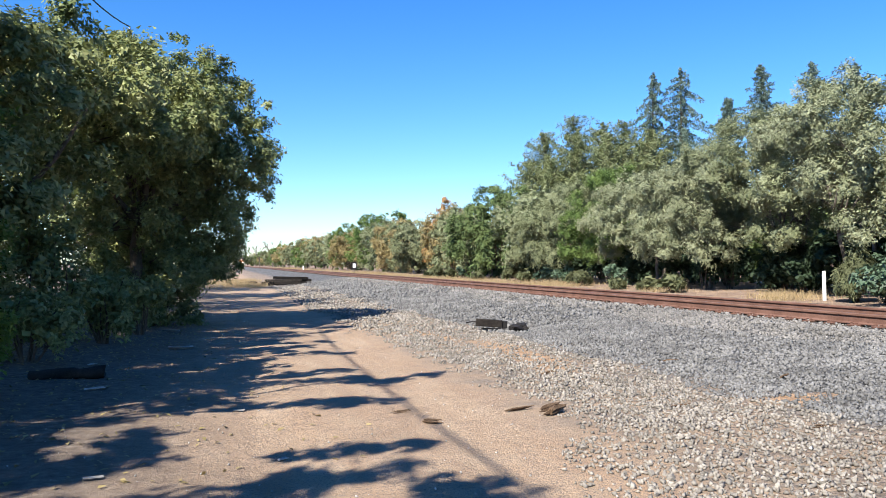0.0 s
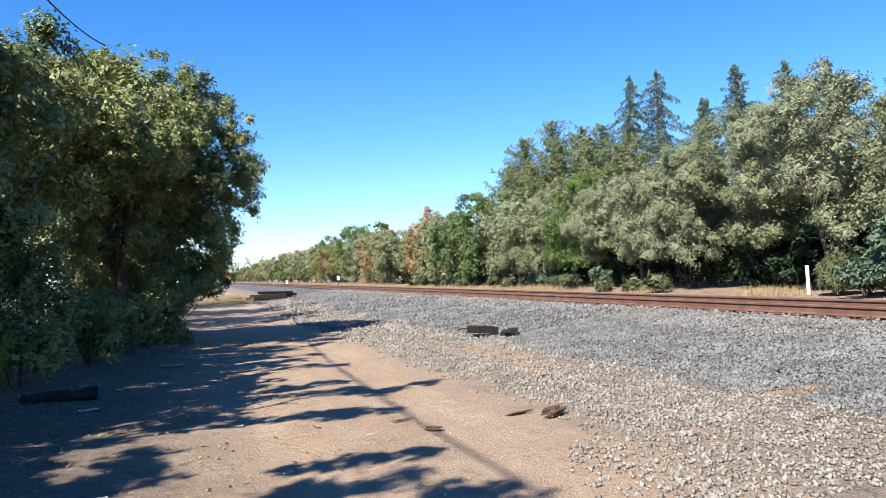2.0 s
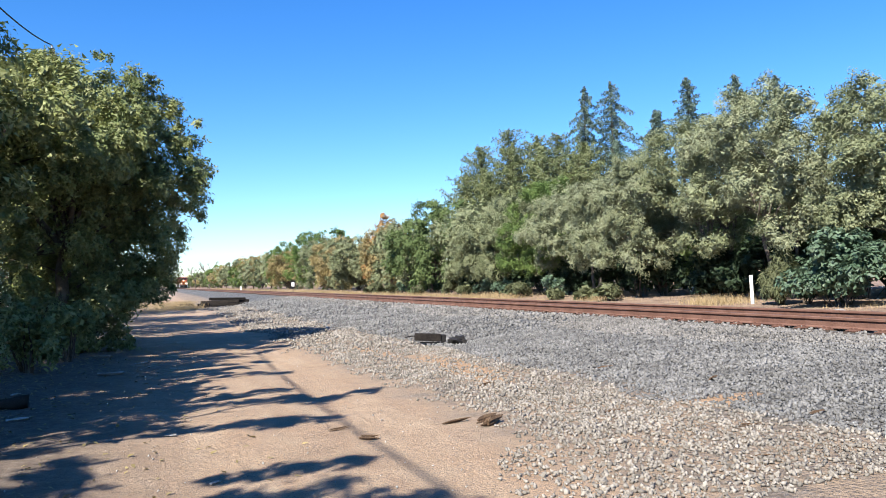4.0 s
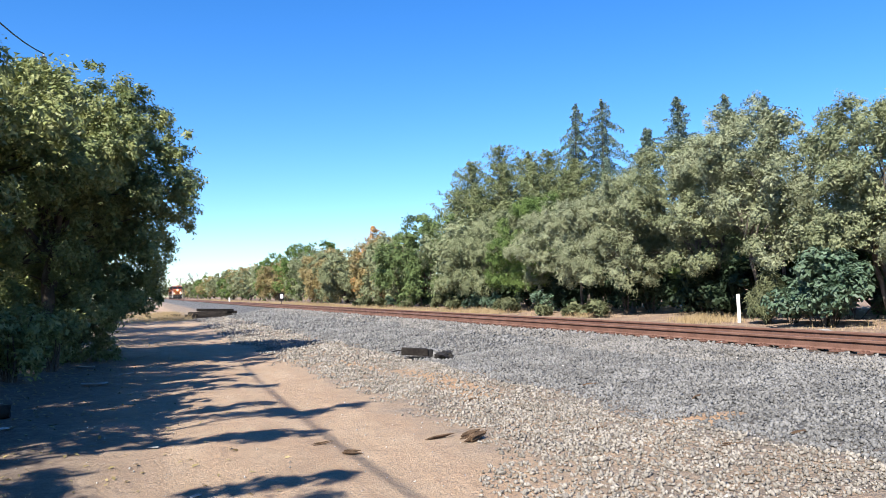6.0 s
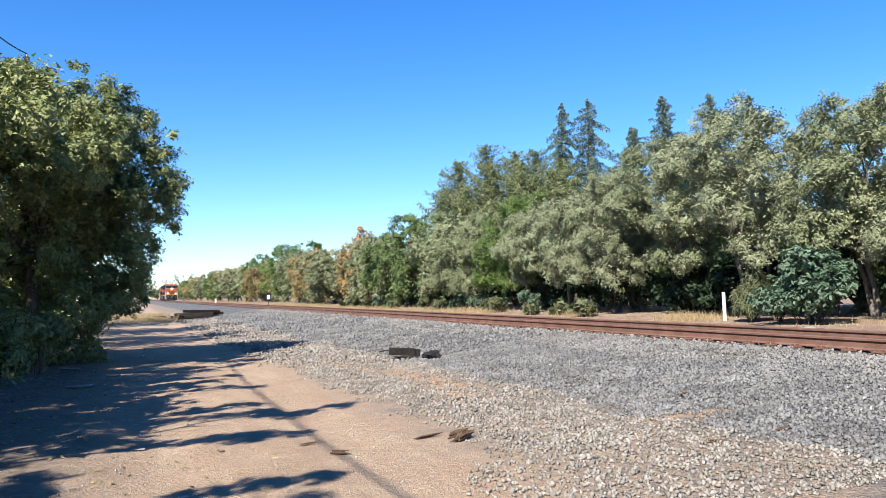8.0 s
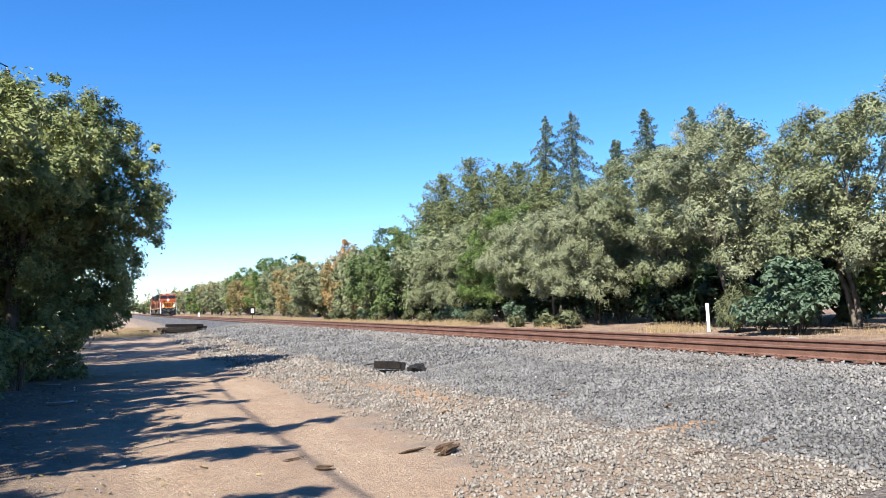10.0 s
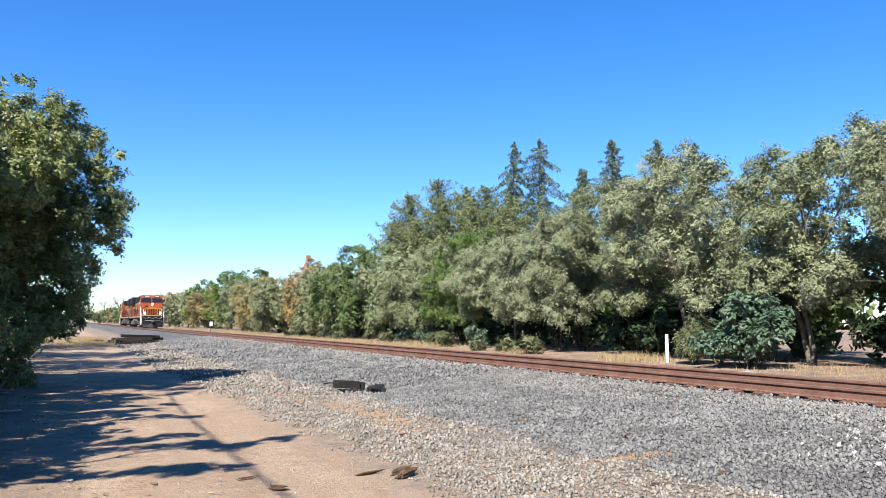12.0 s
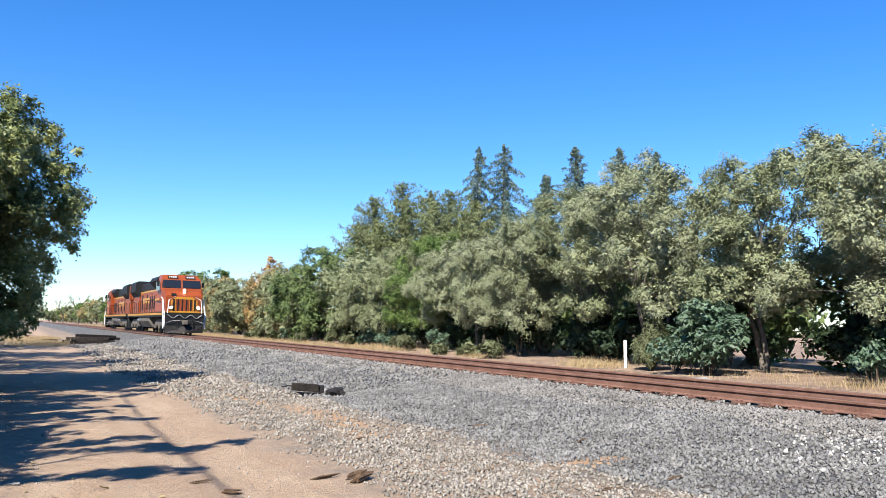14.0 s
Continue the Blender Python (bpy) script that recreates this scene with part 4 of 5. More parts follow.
pr = random.Random(9)
spots = [(pr.uniform(17.6, 20.6), 8 + i * 0.52, pr.uniform(0.25, 0.6), pr.randint(4, 24) if i < 50 else pr.randint(20, 90), pr.uniform(0.1, 0.26)) for i in range(150)]
spots += [(20.6, 24.6, 0.6, 900, 0.34), (20.9, 25.9, 0.5, 800, 0.34), (20.7, 33, 0.5, 500, 0.34), (20.4, 43, 0.8, 700, 0.34), (20.6, 47, 0.7, 700, 0.4), (21.8, 17.0, 0.9, 220, 0.3), (20.9, 13.2, 0.7, 600, 0.34)]
spots += [(pr.uniform(17, 20.5), 95 + i * 1.5, 0.9, 60, 0.6) for i in range(120)]
spots += [(pr.uniform(17.2, 20.6), pr.uniform(44, 120), 0.8, 90, 0.34) for i in range(260)]
grass("dry_grass", spots, STRAW, "straw-yellow dry grass along the far bank", 3)
spots = [(pr.uniform(0.2, 3.0), pr.uniform(53, 78), 0.5, 110, 0.32) for i in range(60)] + [(pr.uniform(-3, 0.5), pr.uniform(50, 80), 0.5, 60, 0.32) for i in range(40)] + [(2.9, 57.0, 0.3, 160, 0.5)]
grass("dry_grass", spots, STRAW, "patch of dry yellow grass beside the dirt road", 4)


# ---- far end of the line ----
def bare_tree(x, y, h, seed):
    pr = random.Random(seed)
    t = thing("bare_tree", x, y, 0.2, "leafless grey tree against the sky", "tree")
    bm = bmesh.new()

    def grow(p, d, ln, r, depth):
        e = p + d * ln
        tube(bm, [p, p.lerp(e, 0.5) + Vector((pr.uniform(-1, 1), pr.uniform(-1, 1), 0)) * ln * 0.06, e], [r, r * 0.8, r * 0.6], 5, False)
        if depth:
            for k in range(3 if depth > 1 else 4):
                nd = (d + Vector((pr.uniform(-0.8, 0.8), pr.uniform(-0.8, 0.8), pr.uniform(-0.15, 0.5)))).normalized()
                grow(e.lerp(p, pr.uniform(0, 0.4)), nd, ln * pr.uniform(0.55, 0.8), r * 0.55, depth - 1)
    grow(Vector((0, 0, 0)), Vector((0, 0, 1)), h * 0.36, h * 0.02, 4)
    part("branches", bm, BARK_GREY, t)


bare_tree(21, 330, 15.5, 1)
bare_tree(17, 360, 13, 2)


def shed(x, y, w, d, h, label):
    s = thing("shed", x, y, 0.1, label, "shed")
    part("wall", box(bmesh.new(), -w / 2, w / 2, -d / 2, d / 2, 0, h), WHITE, s)
    bm = prism(bmesh.new(), [(-w / 2 - 0.3, h), (w / 2 + 0.3, h), (0, h + w * 0.18)], -d / 2 - 0.3, d / 2 + 0.3)
    part("roof", bm, STEEL, s)
    part("door", box(bmesh.new(), -0.6, 0.6, -d / 2 - 0.06, -d / 2 - 0.01, 0, 2.1), STEEL, s)


shed(-9, 390, 7, 9, 3.2, "distant white shed beside the line")
shed(0, 410, 4, 5, 3.0, "small distant white shed beside the line")
far_left = dict(size=0.9, slim=0.7, clumps=60, leaves=30, inner=200, base=0.0, lobes_n=8, clump_r=1.2, low=-0.9, group="far trees at the end of the line")
for i in range(9):
    tree(-34 + i * 6.5, 520 + 14 * math.sin(i * 1.7), 9 + 2.5 * math.sin(i * 2.3), 13, (GREEN, OLIVE, DARK)[i % 3], "distant tree in a low line on the horizon", 600 + i, **far_left)
for i in range(6):
    tree(-14 - 3 * i, 120 + 40 * i, 7.5, 10, (LEFT, OLIVE)[i % 2], "distant dull green tree beside the road", 620 + i, **far_left)


# ---- locomotives ----
ORANGE = paint("orange_paint", (0.22, 0.040, 0.004), 0.45)
YELLOW = paint("yellow_paint", (0.42, 0.19, 0.014), 0.4)
BLACK = paint("black_paint", (0.012, 0.013, 0.014), 0.65)
GRIME = material("grimy_grey_paint", (0.05, 0.045, 0.04), (0.15, 0.135, 0.115), scale=2, rough=0.75, bump=0.2)
GLASS = bpy.data.materials.new("dark_glass")
GLASS.use_nodes = True
GLASS.node_tree.nodes["Principled BSDF"].inputs["Base Color"].default_value = (0.012, 0.015, 0.02, 1)
GLASS.node_tree.nodes["Principled BSDF"].inputs["Roughness"].default_value = 0.06
LAMP = glow("lamp_glow", (1.0, 0.88, 0.66), 14.0)


def disc(bm, x, y, z, r, depth, sides=16):
    """A short cylinder whose axis lies along the track."""
    return tube(bm, [(x, y, z), (x, y + depth, z)], [r, r], sides)


def locomotive():
    """A wide-nosed diesel locomotive; its front faces -y at y = 0, rail top at z = 0."""
    t = thing("locomotive", TRACK_X, 437, RAIL_Z, "orange, black and yellow diesel freight locomotive with lit headlights", "locomotive", group="coupled locomotives")

    def put(name, bm, mat, parent=t, label=""):
        return part(name, bm, mat, parent, label)

    put("underframe", box(bmesh.new(), -1.5, 1.5, 0.7, 21.7, 1.28, 1.62, 0.03), BLACK)
    for s in (-1, 1):
        put("sill_stripe", box(bmesh.new(), s * 1.503, s * 1.515, 1.0, 21.5, 1.42, 1.58), YELLOW)
    bm = prism(bmesh.new(), [(-1.42, 0.95), (-1.1, 0.45), (1.1, 0.45), (1.42, 0.95), (1.42, 1.27), (-1.42, 1.27)], 8.2, 14.0)
    put("fuel_tank", bm, GRIME, t, "grimy grey fuel tank")
    for y0 in (3.9, 18.1):
        tr = put("truck", box(bmesh.new(), -0.9, 0.9, y0 - 1.9, y0 + 1.9, 0.55, 1.0, 0.05), BLACK_IRON)
        for s in (-1, 1):
            o = [(y0 - 2.5, 0.5), (y0 - 2.5, 0.85), (y0 - 1.2, 1.1), (y0 + 1.2, 1.1), (y0 + 2.5, 0.85), (y0 + 2.5, 0.5), (y0 + 1.2, 0.62), (y0 - 1.2, 0.62)]
            put("sideframe", prism(bmesh.new(), o, s * 1.02, s * 1.2, "x"), GRIME, tr)
            for dy in (-1.85, 0, 1.85):
                bm = bmesh.new()
                tube(bm, [(s * 0.70, y0 + dy, 0.53), (s * 0.72, y0 + dy, 0.53), (s * 0.725, y0 + dy, 0.53), (s * 0.84, y0 + dy, 0.53)], [0.56, 0.56, 0.53, 0.53], 24)
                put("wheel", bm, BLACK_IRON, tr)
                put("axle_box", box(bmesh.new(), s * 1.2, s * 1.3, y0 + dy - 0.18, y0 + dy + 0.18, 0.38, 0.72, 0.03), GRIME, tr)
    # nose and cab
    o = [(0.95, 1.62), (0.95, 2.85), (1.3, 3.2), (2.3, 3.42), (2.66, 4.22), (3.05, 4.52), (5.2, 4.6), (5.2, 1.62)]
    bm = prism(bmesh.new(), o, -1.5, 1.5, "x")
    for v in bm.verts:
        if v.co.y < 1.4:
            v.co.x *= 0.88
        if v.co.z > 4.5:
            v.co.x *= 0.82
    bmesh.ops.bevel(bm, geom=bm.edges[:], offset=0.06, segments=2, affect="EDGES")
    cab = put("cab", bm, ORANGE, t, "glossy orange nose and cab")
    for s in (-1, 1):
        bm = bmesh.new()
        x0, x1 = sorted((s * 0.07, s * 1.36))
        q = [bm.verts.new(p) for p in ((x0, 2.33, 3.49), (x1, 2.33, 3.49), (x1, 2.595, 4.08), (x0, 2.595, 4.08))]
        f = bm.faces.new(q)
        r = bmesh.ops.extrude_face_region(bm, geom=[f])
        bmesh.ops.translate(bm, verts=[v for v in r["geom"] if isinstance(v, bmesh.types.BMVert)], vec=(0, -0.035, 0.017))
        bmesh.ops.recalc_face_normals(bm, faces=bm.faces)
        put("windshield", bm, GLASS, cab, "dark reflective windshield pane")
        put("window_trim", prism(bmesh.new(), [(2.30, 3.44), (2.62, 4.12), (2.66, 4.10), (2.34, 3.42)], *sorted((s * 1.37, s * 1.43)), "x"), BLACK, cab)
        put("side_window", box(bmesh.new(), s * 1.495, s * 1.51, 3.0, 3.75, 3.3, 4.0, 0.005), GLASS, cab)
        put("side_window", box(bmesh.new(), s * 1.495, s * 1.51, 3.9, 4.7, 3.3, 4.0, 0.005), GLASS, cab)
        nb = put("number_board", box(bmesh.new(), *sorted((s * 0.3, s * 1.0)), 2.62, 2.8, 4.25, 4.43, 0.01), BLACK, cab)
        for k in range(4):
            xx = s * 0.65 + (k - 1.5) * 0.15
            put("bar", box(bmesh.new(), xx - 0.045, xx + 0.045, 2.61, 2.618, 4.29, 4.39), WHITE, nb)
        # ditch lamps
        d = put("ditch_light", disc(bmesh.new(), s * 0.98, 0.72, 1.98, 0.16, 0.2), BLACK)
        put("lens", disc(bmesh.new(), s * 0.98, 0.70, 1.98, 0.105, 0.018), LAMP, d, "glowing warm white lamp")
        # nose stripes and grab rails
        for k in range(3):
            xx = s * (0.42 + 0.24 * k)
            put("nose_stripe", box(bmesh.new(), xx - 0.05, xx + 0.05, 0.935, 0.948, 1.75, 2.75 - 0.1 * k), YELLOW, cab)
        bm = tube(bmesh.new(), [(s * 1.22, 0.62, 0.75), (s * 1.22, 0.6, 1.7), (s * 1.15, 0.68, 2.55), (s * 0.7, 0.7, 2.8)], [0.028] * 4, 6)
        put("grab_rail", bm, WHITE)
        bm = tube(bmesh.new(), [(s * 1.42, 0.6, 0.6), (s * 1.45, 0.7, 1.6), (s * 1.45, 1.5, 2.6), (s * 1.45, 2.3, 2.75)], [0.03] * 4, 6)
        put("grab_rail", bm, WHITE)
        for k in range(4):
            put("step", box(bmesh.new(), *sorted((s * 1.1, s * 1.5)), 0.72, 1.05, 0.4 + 0.3 * k, 0.44 + 0.3 * k), STEEL)
        put("stair_rail", tube(bmesh.new(), [(s * 1.5, 0.66, 0.45), (s * 1.52, 0.75, 1.5), (s * 1.5, 1.5, 2.6)], [0.035] * 3, 6), WHITE)
        put("step_panel", box(bmesh.new(), *sorted((s * 1.08, s * 1.1)), 0.7, 1.3, 0.35, 1.3), BLACK)
    h = put("headlight", box(bmesh.new(), -0.2, 0.2, 1.22, 1.6, 3.0, 3.42, 0.05), ORANGE, cab)
    for z in (3.12, 3.3):
        put("lens", disc(bmesh.new(), 0, 1.2, z, 0.09, 0.018), LAMP, h, "glowing warm white lamp")
    put("nose_door", box(bmesh.new(), -0.3, 0.3, 0.925, 0.948, 1.66, 2.78, 0.01), ORANGE, cab)
    for k in range(6):
        xx = -0.75 + 0.3 * k
        put("nose_stripe", box(bmesh.new(), xx - 0.055, xx + 0.055, 0.905, 0.922, 1.74, 2.6), BLACK, cab)
    for s in (-1, 1):
        put("mirror", box(bmesh.new(), *sorted((s * 1.56, s * 1.74)), 2.75, 2.8, 3.6, 4.0, 0.01), BLACK, cab)
        put("cab_stripe", box(bmesh.new(), *sorted((s * 1.503, s * 1.512)), 2.9, 5.1, 2.55, 2.7), YELLOW, cab)
        put("brake_hose", tube(bmesh.new(), [(s * 0.5, 0.5, 1.1), (s * 0.55, 0.3, 0.8), (s * 0.62, 0.3, 0.45), (s * 0.7, 0.45, 0.4)], [0.03] * 4, 6), BLACK_IRON)
        put("uncoupling_lever", tube(bmesh.new(), [(s * 0.2, 0.4, 1.0), (s * 0.9, 0.42, 1.0), (s * 1.3, 0.45, 0.85)], [0.018] * 3, 6), STEEL)
    put("nose_badge", prism(bmesh.new(), [(-0.85, 2.6), (0.85, 2.6), (0.55, 2.78), (-0.55, 2.78)], 0.915, 0.924), YELLOW, cab)
    put("nose_window", box(bmesh.new(), -0.95, -0.62, 0.94, 1.1, 2.84, 3.04, 0.02), BLACK, cab)
    put("front_sill", box(bmesh.new(), -1.3, 1.3, 0.62, 0.92, 1.6, 1.72, 0.02), YELLOW)
    # pilot, plow, coupler
    bm = prism(bmesh.new(), [(-1.4, 0.5), (-1.3, 0.18), (1.3, 0.18), (1.4, 0.5), (1.4, 1.58), (-1.4, 1.58)], 0.55, 0.75)
    put("pilot", bm, BLACK)
    bm = bmesh.new()
    q = [bm.verts.new(c) for c in ((-1.35, 0.5, 0.12), (0, 0.12, 0.12), (1.35, 0.5, 0.12), (1.35, 0.54, 0.62), (0, 0.36, 0.62), (-1.35, 0.54, 0.62))]
    bm.faces.new((q[0], q[1], q[4], q[5]))
    bm.faces.new((q[1], q[2], q[3], q[4]))
    r = bmesh.ops.extrude_face_region(bm, geom=bm.faces[:])
    bmesh.ops.translate(bm, verts=[v for v in r["geom"] if isinstance(v, bmesh.types.BMVert)], vec=(0, 0.03, 0))
    bmesh.ops.recalc_face_normals(bm, faces=bm.faces)
    put("plow", bm, BLACK_IRON)
    put("coupler", box(bmesh.new(), -0.17, 0.17, -0.02, 0.6, 0.72, 1.05, 0.06), GRIME)
    bm = tube(bmesh.new(), [(-1.25 + 0.1 * i, 0.5, 1.32 + 0.12 * math.cos(i * 0.75)) for i in range(26)], [0.03] * 26, 6)
    put("air_hose", bm, STEEL, t, "pale wavy hose across the pilot")
    # hood
    put("hood", box(bmesh.new(), -0.98, 0.98, 5.2, 17.2, 1.62, 3.55, 0.05), ORANGE, t, "orange engine hood")
    put("hood_roof", box(bmesh.new(), -0.96, 0.96, 5.2, 17.2, 3.56, 4.32, 0.12), BLACK, t, "black hood roof")
    put("hood_stripe", box(bmesh.new(), -0.995, 0.995, 5.2, 17.2, 3.42, 3.56), YELLOW)
    put("cabinet", box(bmesh.new(), -1.42, 0.98, 5.2, 8.6, 1.62, 3.1, 0.05), ORANGE)
    put("brake_housing", prism(bmesh.new(), [(-1.0, 3.7), (1.0, 3.7), (1.4, 4.15), (1.2, 4.5), (-1.2, 4.5), (-1.4, 4.15)], 5.4, 9.2), BLACK)
    put("exhaust", box(bmesh.new(), -0.4, 0.4, 12.2, 13.3, 4.3, 4.6, 0.03), BLACK)
    put("radiator", prism(bmesh.new(), [(-1.0, 3.1), (1.0, 3.1), (1.48, 3.6), (1.45, 4.4), (1.2, 4.6), (-1.2, 4.6), (-1.45, 4.4), (-1.48, 3.6)], 17.2, 20.9), BLACK, t, "black flared radiator housing")
    put("rear_hood", box(bmesh.new(), -1.1, 1.1, 17.2, 21.3, 1.62, 3.2, 0.05), ORANGE)
    put("rear_cap", box(bmesh.new(), -1.2, 1.2, 20.9, 21.4, 3.0, 4.4, 0.05), ORANGE)
    for s in (-1, 1):
        for k in range(9):
            y0 = 8.9 + k * 0.92
            put("hood_door", box(bmesh.new(), *sorted((s * 0.982, s * 0.995)), y0, y0 + 0.66, 1.95, 3.25, 0.005), BLACK if k % 3 == 1 else ORANGE)
        put("letter_panel", box(bmesh.new(), *sorted((s * 0.997, s * 1.006)), 10.2, 15.4, 2.5, 2.95), YELLOW)
        for k in range(3):
            y0 = 5.6 + k * 1.0
            put("grille", box(bmesh.new(), *sorted(((s * 1.422), s * 1.435) if s < 0 else (0.982, 0.995)), y0, y0 + 0.55, 1.9, 2.95, 0.005), BLACK)
        bm = bmesh.new()
        tube(bm, [(s * 1.46, 5.3, 2.65), (s * 1.46, 13.0, 2.65), (s * 1.46, 21.2, 2.65)], [0.022] * 3, 6)
        for k in range(13):
            y0 = 5.4 + k * 1.31
            tube(bm, [(s * 1.46, y0, 1.6), (s * 1.46, y0, 2.65)], [0.02, 0.02], 6)
        put("handrail", bm, BLACK)
        put("air_tank", tube(bmesh.new(), [(s * 1.2, 14.3, 1.05), (s * 1.2, 15.5, 1.05)], [0.2, 0.2], 12), STEEL)
    put("rear_pilot", box(bmesh.new(), -1.4, 1.4, 21.6, 21.8, 0.25, 1.58, 0.02), BLACK)
    put("rear_coupler", box(bmesh.new(), -0.17, 0.17, 21.8, 22.35, 0.72, 1.05, 0.05), GRIME)
    return t


lead = locomotive()
second = copy_thing(lead, pose(TRACK_X, 437 + 44.7, RAIL_Z, 0, 0, 180))


# ---- ballast ----
def lump_shapes(k, rng):
    base = np.array([(1, 0, 0), (0, 1, 0), (-1, 0, 0), (0, -1, 0), (0, 0, 1), (0, 0, -1)], dtype=float)
    return [base + rng.normal(size=(6, 3)) * 0.32 for _ in range(k)]


FACETS = np.array([(0, 1, 4), (1, 2, 4), (2, 3, 4), (3, 0, 4), (1, 0, 5), (2, 1, 5), (3, 2, 5), (0, 3, 5)])


def turn_matrices(n, rng):
    q = rng.normal(size=(n, 4))
    q /= np.linalg.norm(q, axis=1, keepdims=True)
    w, x, y, z = q.T
    return np.stack([1 - 2 * (y * y + z * z), 2 * (x * y - z * w), 2 * (x * z + y * w), 2 * (x * y + z * w), 1 - 2 * (x * x + z * z), 2 * (y * z - x * w), 2 * (x * z - y * w), 2 * (y * z + x * w), 1 - 2 * (x * x + y * y)], 1).reshape(n, 3, 3)


def cover(x, y):
    """How thickly stones lie: 0 on the dirt road, 1 on the ballast."""
    edge = float(np.interp(y, [4, 5, 7.9, 11, 17, 30, 60], [2.3, 2.7, 3.55, 3.5, 3.2, 2.8, 3.5]))
    w = x - edge + 0.5 * noise.noise((x * 0.5, y * 0.5, 3.0)) + 0.5 * noise.noise((x * 1.9, y * 1.9, 8.0))
    c = min(1.0, max(0.0, (w + 0.1) / 0.5)) * (0.78 + 0.5 * noise.noise((x * 0.9, y * 0.6, 12.0)))
    if x + 0.8 * noise.noise((x * 0.6, y * 0.4, 21.0)) > 5.7:
        c = 1.0
    c *= 1 - 0.9 * math.exp(-((x - 5.9) / 0.42) ** 2 - ((y - 7.0) / 0.28) ** 2)
    c *= 1 - 0.85 * math.exp(-((x - 4.9 + (y - 13) * 0.12) / 0.3) ** 2 - ((y - 13) / 2.6) ** 2)
    return c


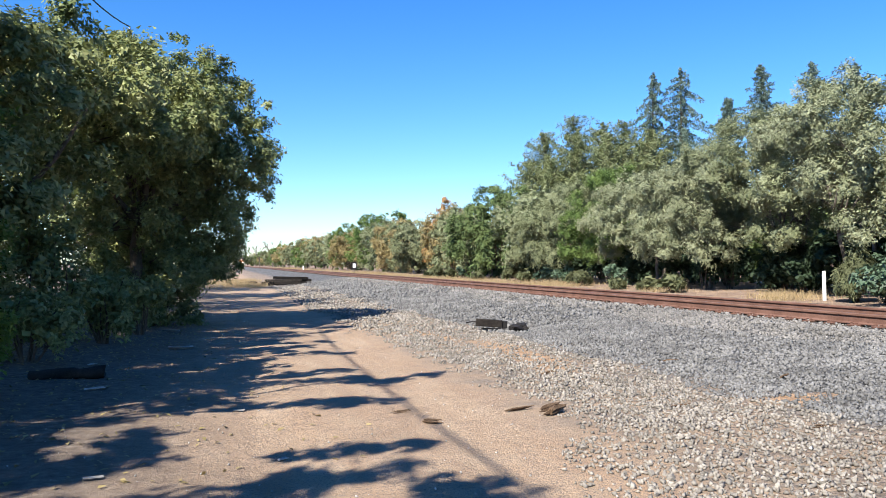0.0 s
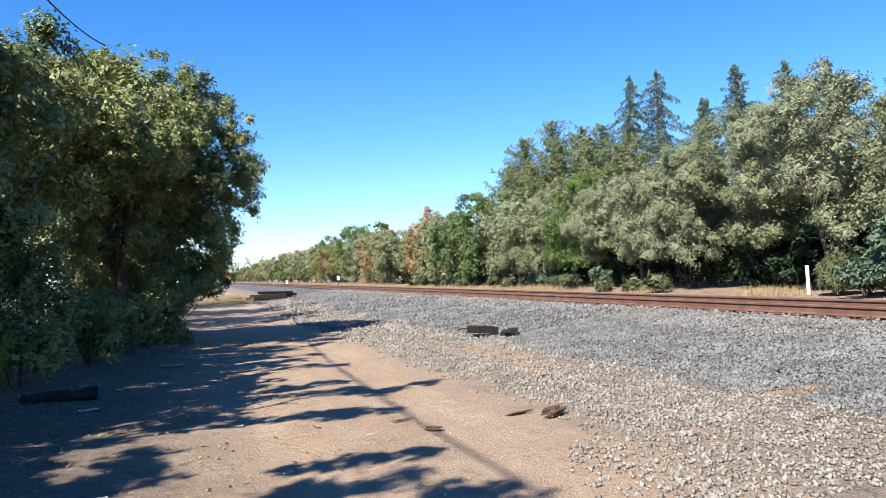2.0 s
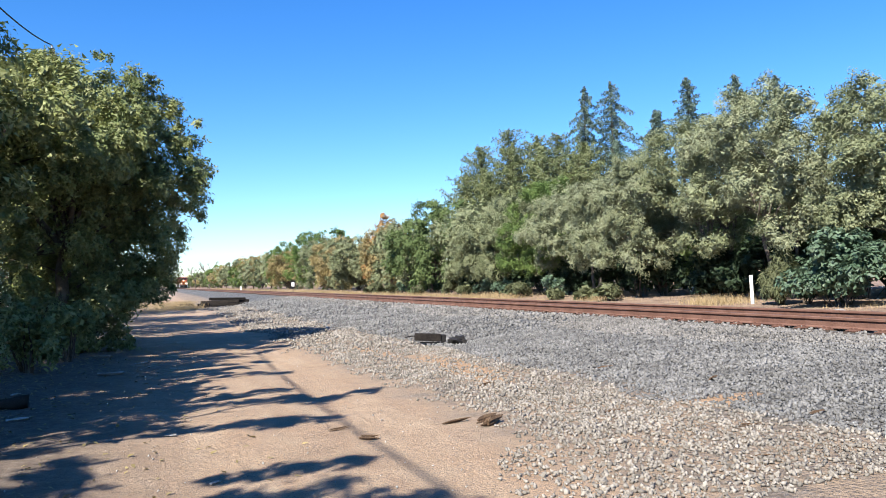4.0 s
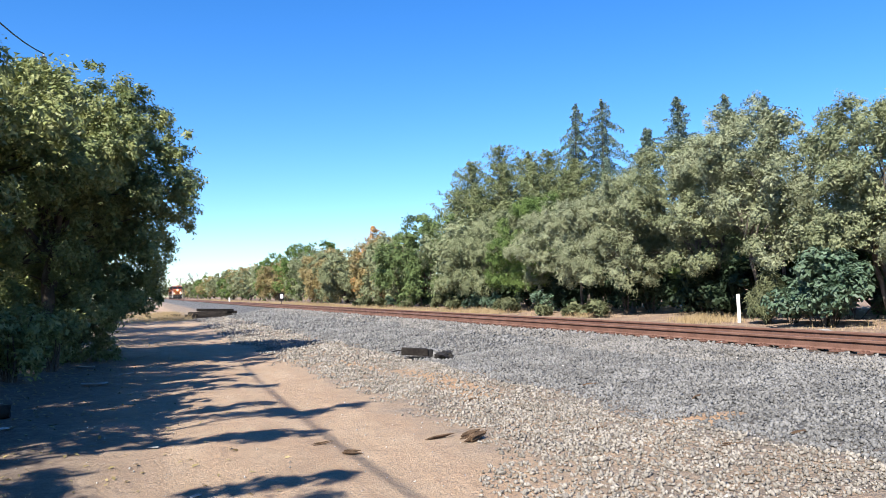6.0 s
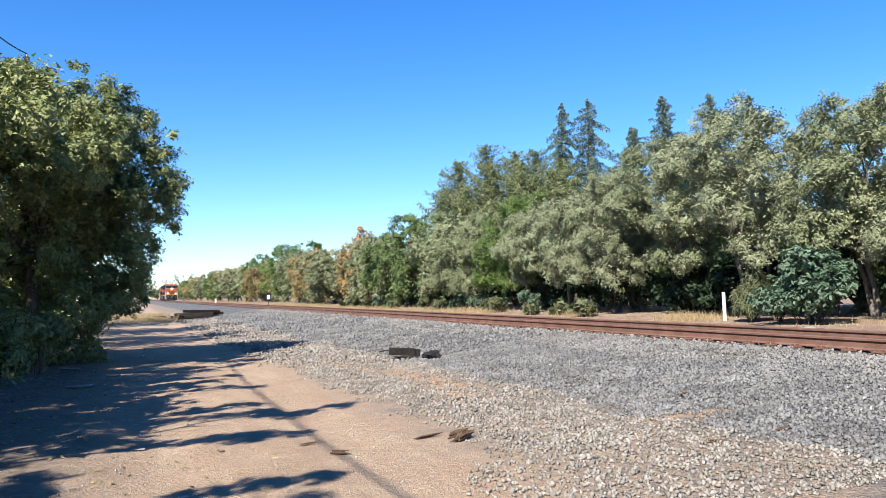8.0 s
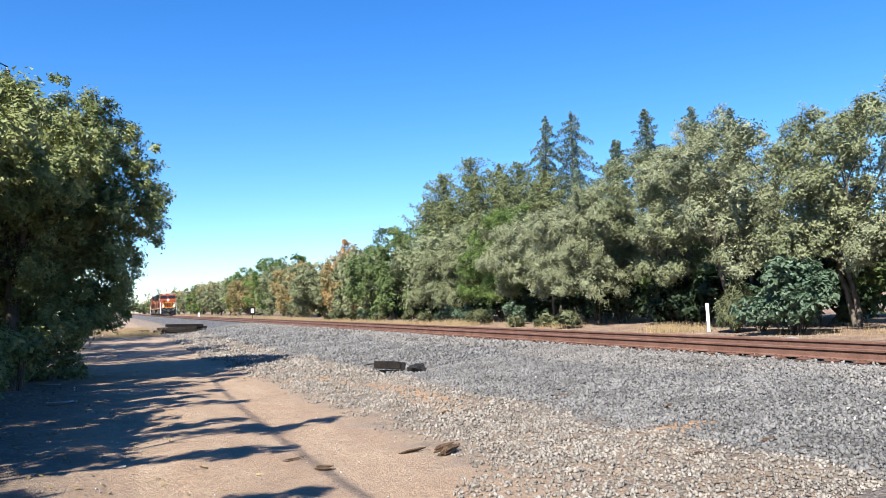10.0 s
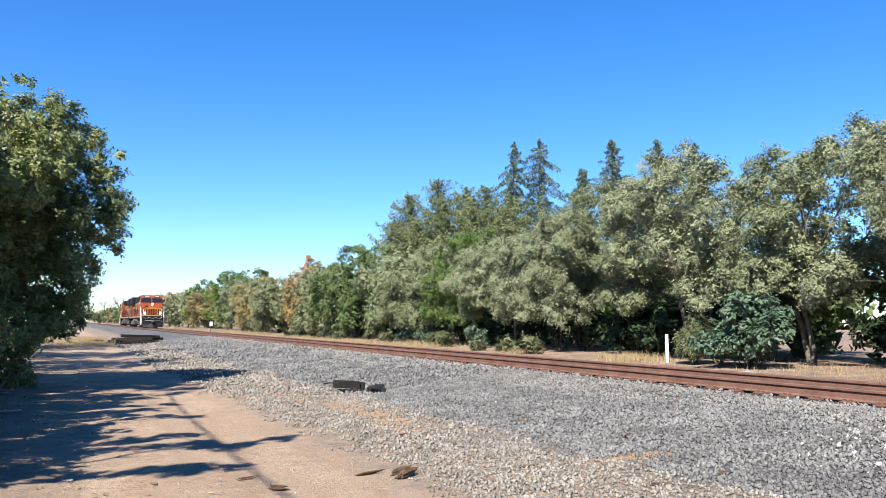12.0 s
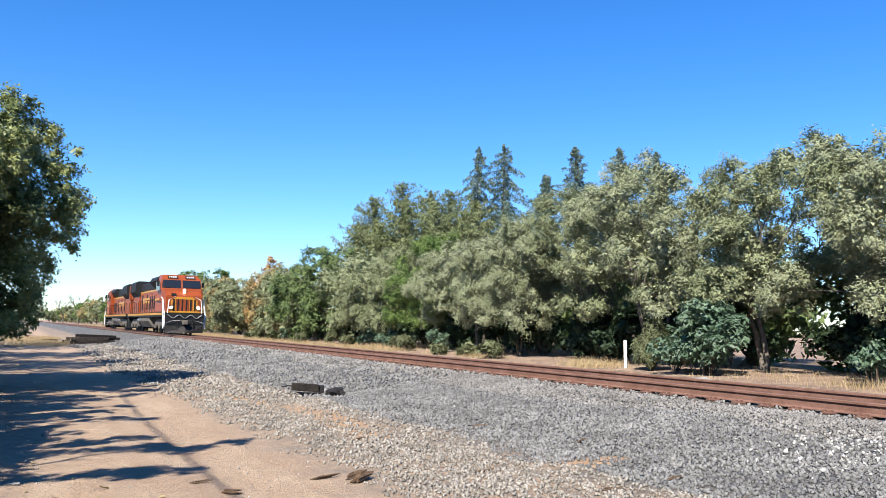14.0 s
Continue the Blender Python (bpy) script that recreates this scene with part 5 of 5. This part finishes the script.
def ballast():
    rng = np.random.default_rng(31)
    shapes = lump_shapes(12, rng)
    meshes = []
    for s in shapes[:8]:
        me = bpy.data.meshes.new("stone")
        me.from_pydata([tuple(v) for v in s], [], [tuple(int(i) for i in q) for q in FACETS])
        me.materials.append(GRAVEL)
        meshes.append(me)
    made, where, size = 0, [], []
    for y0, y1, x0, x1, n, r0, r1 in ((4.2, 9, 2.4, 9.9, 21000, 0.014, 0.034), (9, 16, 2.4, 9.9, 20000, 0.019, 0.038), (16, 30, 2.4, 9.9, 10000, 0.03, 0.058), (30, 60, 3.0, 9.9, 6000, 0.045, 0.085), (4.2, 30, 9.9, 12.5, 3000, 0.025, 0.045)):
        xs, ys, u, r = rng.uniform(x0, x1, n), rng.uniform(y0, y1, n), rng.uniform(0, 1, n), rng.uniform(r0, r1, n)
        for x, y, k, rr in zip(xs, ys, u, r):
            if k > cover(x, y):
                continue
            z = ground_z(x, y) + rr * 0.35
            if made < 300 and 2.6 < x < 4.6 and y < 6.4:
                o = new("stone", meshes[made % 8])
                o.parent = ground
                o.matrix_basis = Matrix.LocRotScale((x, y, z), Euler((k * 50, k * 91, k * 37)), (rr, rr * 0.85, rr * 0.7))
                made += 1
            else:
                where.append((x, y, z))
                size.append(rr * (1.0 if x > 5.6 else 0.85))
    n = len(where)
    low = np.array(where)[:, 0] < np.array([5.6 + 0.5 * noise.noise((p[1] * 0.6, 4.0, p[0])) for p in where])
    m = turn_matrices(n, rng)
    v = np.array(shapes)[rng.integers(0, 12, n)] * np.array([1.0, 0.85, 0.75])
    v = np.einsum("nij,nkj->nki", m, v) * np.array(size)[:, None, None] + np.array(where)[:, None, :]
    k = int(low.sum())
    f = (np.arange(k)[:, None, None] * 6 + FACETS[None]).reshape(-1, 3)
    tagged(indexed("gravel", v[low].reshape(-1, 3), f, GRAVEL), "fine tan and grey gravel beside the dirt road", "gravel", kind="stuff")
    upper = ~low & (np.array(where)[:, 0] > np.array([8.5 + 0.9 * noise.noise((p[1] * 0.35, 9.0, p[0] * 0.5)) for p in where]))
    for name, some, mat, label in (("ballast", ~low & ~upper, STONE, "loose blue-grey crushed stone ballast on the track bed's slope"), ("ballast_shoulder", upper, DUSTY_STONE, "dusty pale grey crushed stone beside the rails")):
        f = (np.arange(int(some.sum()))[:, None, None] * 6 + FACETS[None]).reshape(-1, 3)
        tagged(indexed(name, v[some].reshape(-1, 3), f, mat), label, "ballast", kind="stuff")
    # pale stones scattered near the rail, and pebbles on the dirt
    xs = np.concatenate([rng.normal(8.2, 0.5, 220), rng.uniform(4, 9.6, 100), rng.uniform(-2, 3.4, 380)])
    ys = np.concatenate([rng.normal(5.4, 0.45, 220), rng.uniform(4.5, 22, 100), rng.uniform(4.6, 20, 380)])
    rr = np.concatenate([rng.uniform(0.016, 0.034, 220), rng.uniform(0.012, 0.026, 100), rng.uniform(0.005, 0.015, 380)])
    n = len(xs)
    c = np.array([(x, y, ground_z(x, y) + r * 0.6) for x, y, r in zip(xs, ys, rr)])
    v = np.array(shapes)[rng.integers(0, 12, n)] * np.array([1.0, 0.85, 0.7])
    v = np.einsum("nij,nkj->nki", turn_matrices(n, rng), v) * rr[:, None, None] + c[:, None, :]
    f = (np.arange(n)[:, None, None] * 6 + FACETS[None]).reshape(-1, 3)
    tagged(indexed("pale_stones", v.reshape(-1, 3), f, PALE_STONE), "scattered whitish stones among the ballast", "stones", kind="stuff")


ballast()


# ---- fallen leaves under the roadside trees ----
def fallen_leaves():
    rng = np.random.default_rng(8)
    n = 5000
    x, y = rng.uniform(-4.5, 1.8, n), rng.uniform(6, 34, n)
    keep = rng.uniform(0, 1, n) < np.clip((1.4 - x) / 4, 0.03, 1)
    x, y = x[keep], y[keep]
    c = np.array([(a, b, ground_z(a, b) + 0.012) for a, b in zip(x, y)])
    nrm = rng.normal(size=c.shape) * 0.25 + np.array([0, 0, 1.0])
    tagged(raw("fallen_leaves", leaf_shapes(c, nrm, 0.07, 0.5, rng), 4, TAN_LEAF), "dry fallen leaves scattered on shaded dirt", "leaf litter", kind="stuff")


fallen_leaves()


# ---- motion ----
def motions():
    start, speed = 437.0, 26.95
    times = [0, 1, 2, 3, 4, 5, 6, 7, 8, 9, 10, 11, 12, 13, 14]
    walk(lead, [(t, pose(TRACK_X, start - speed * t, RAIL_Z)) for t in times])
    walk(second, [(t, pose(TRACK_X, start - speed * t + 44.7, RAIL_Z, 0, 0, 180)) for t in times])


motions()
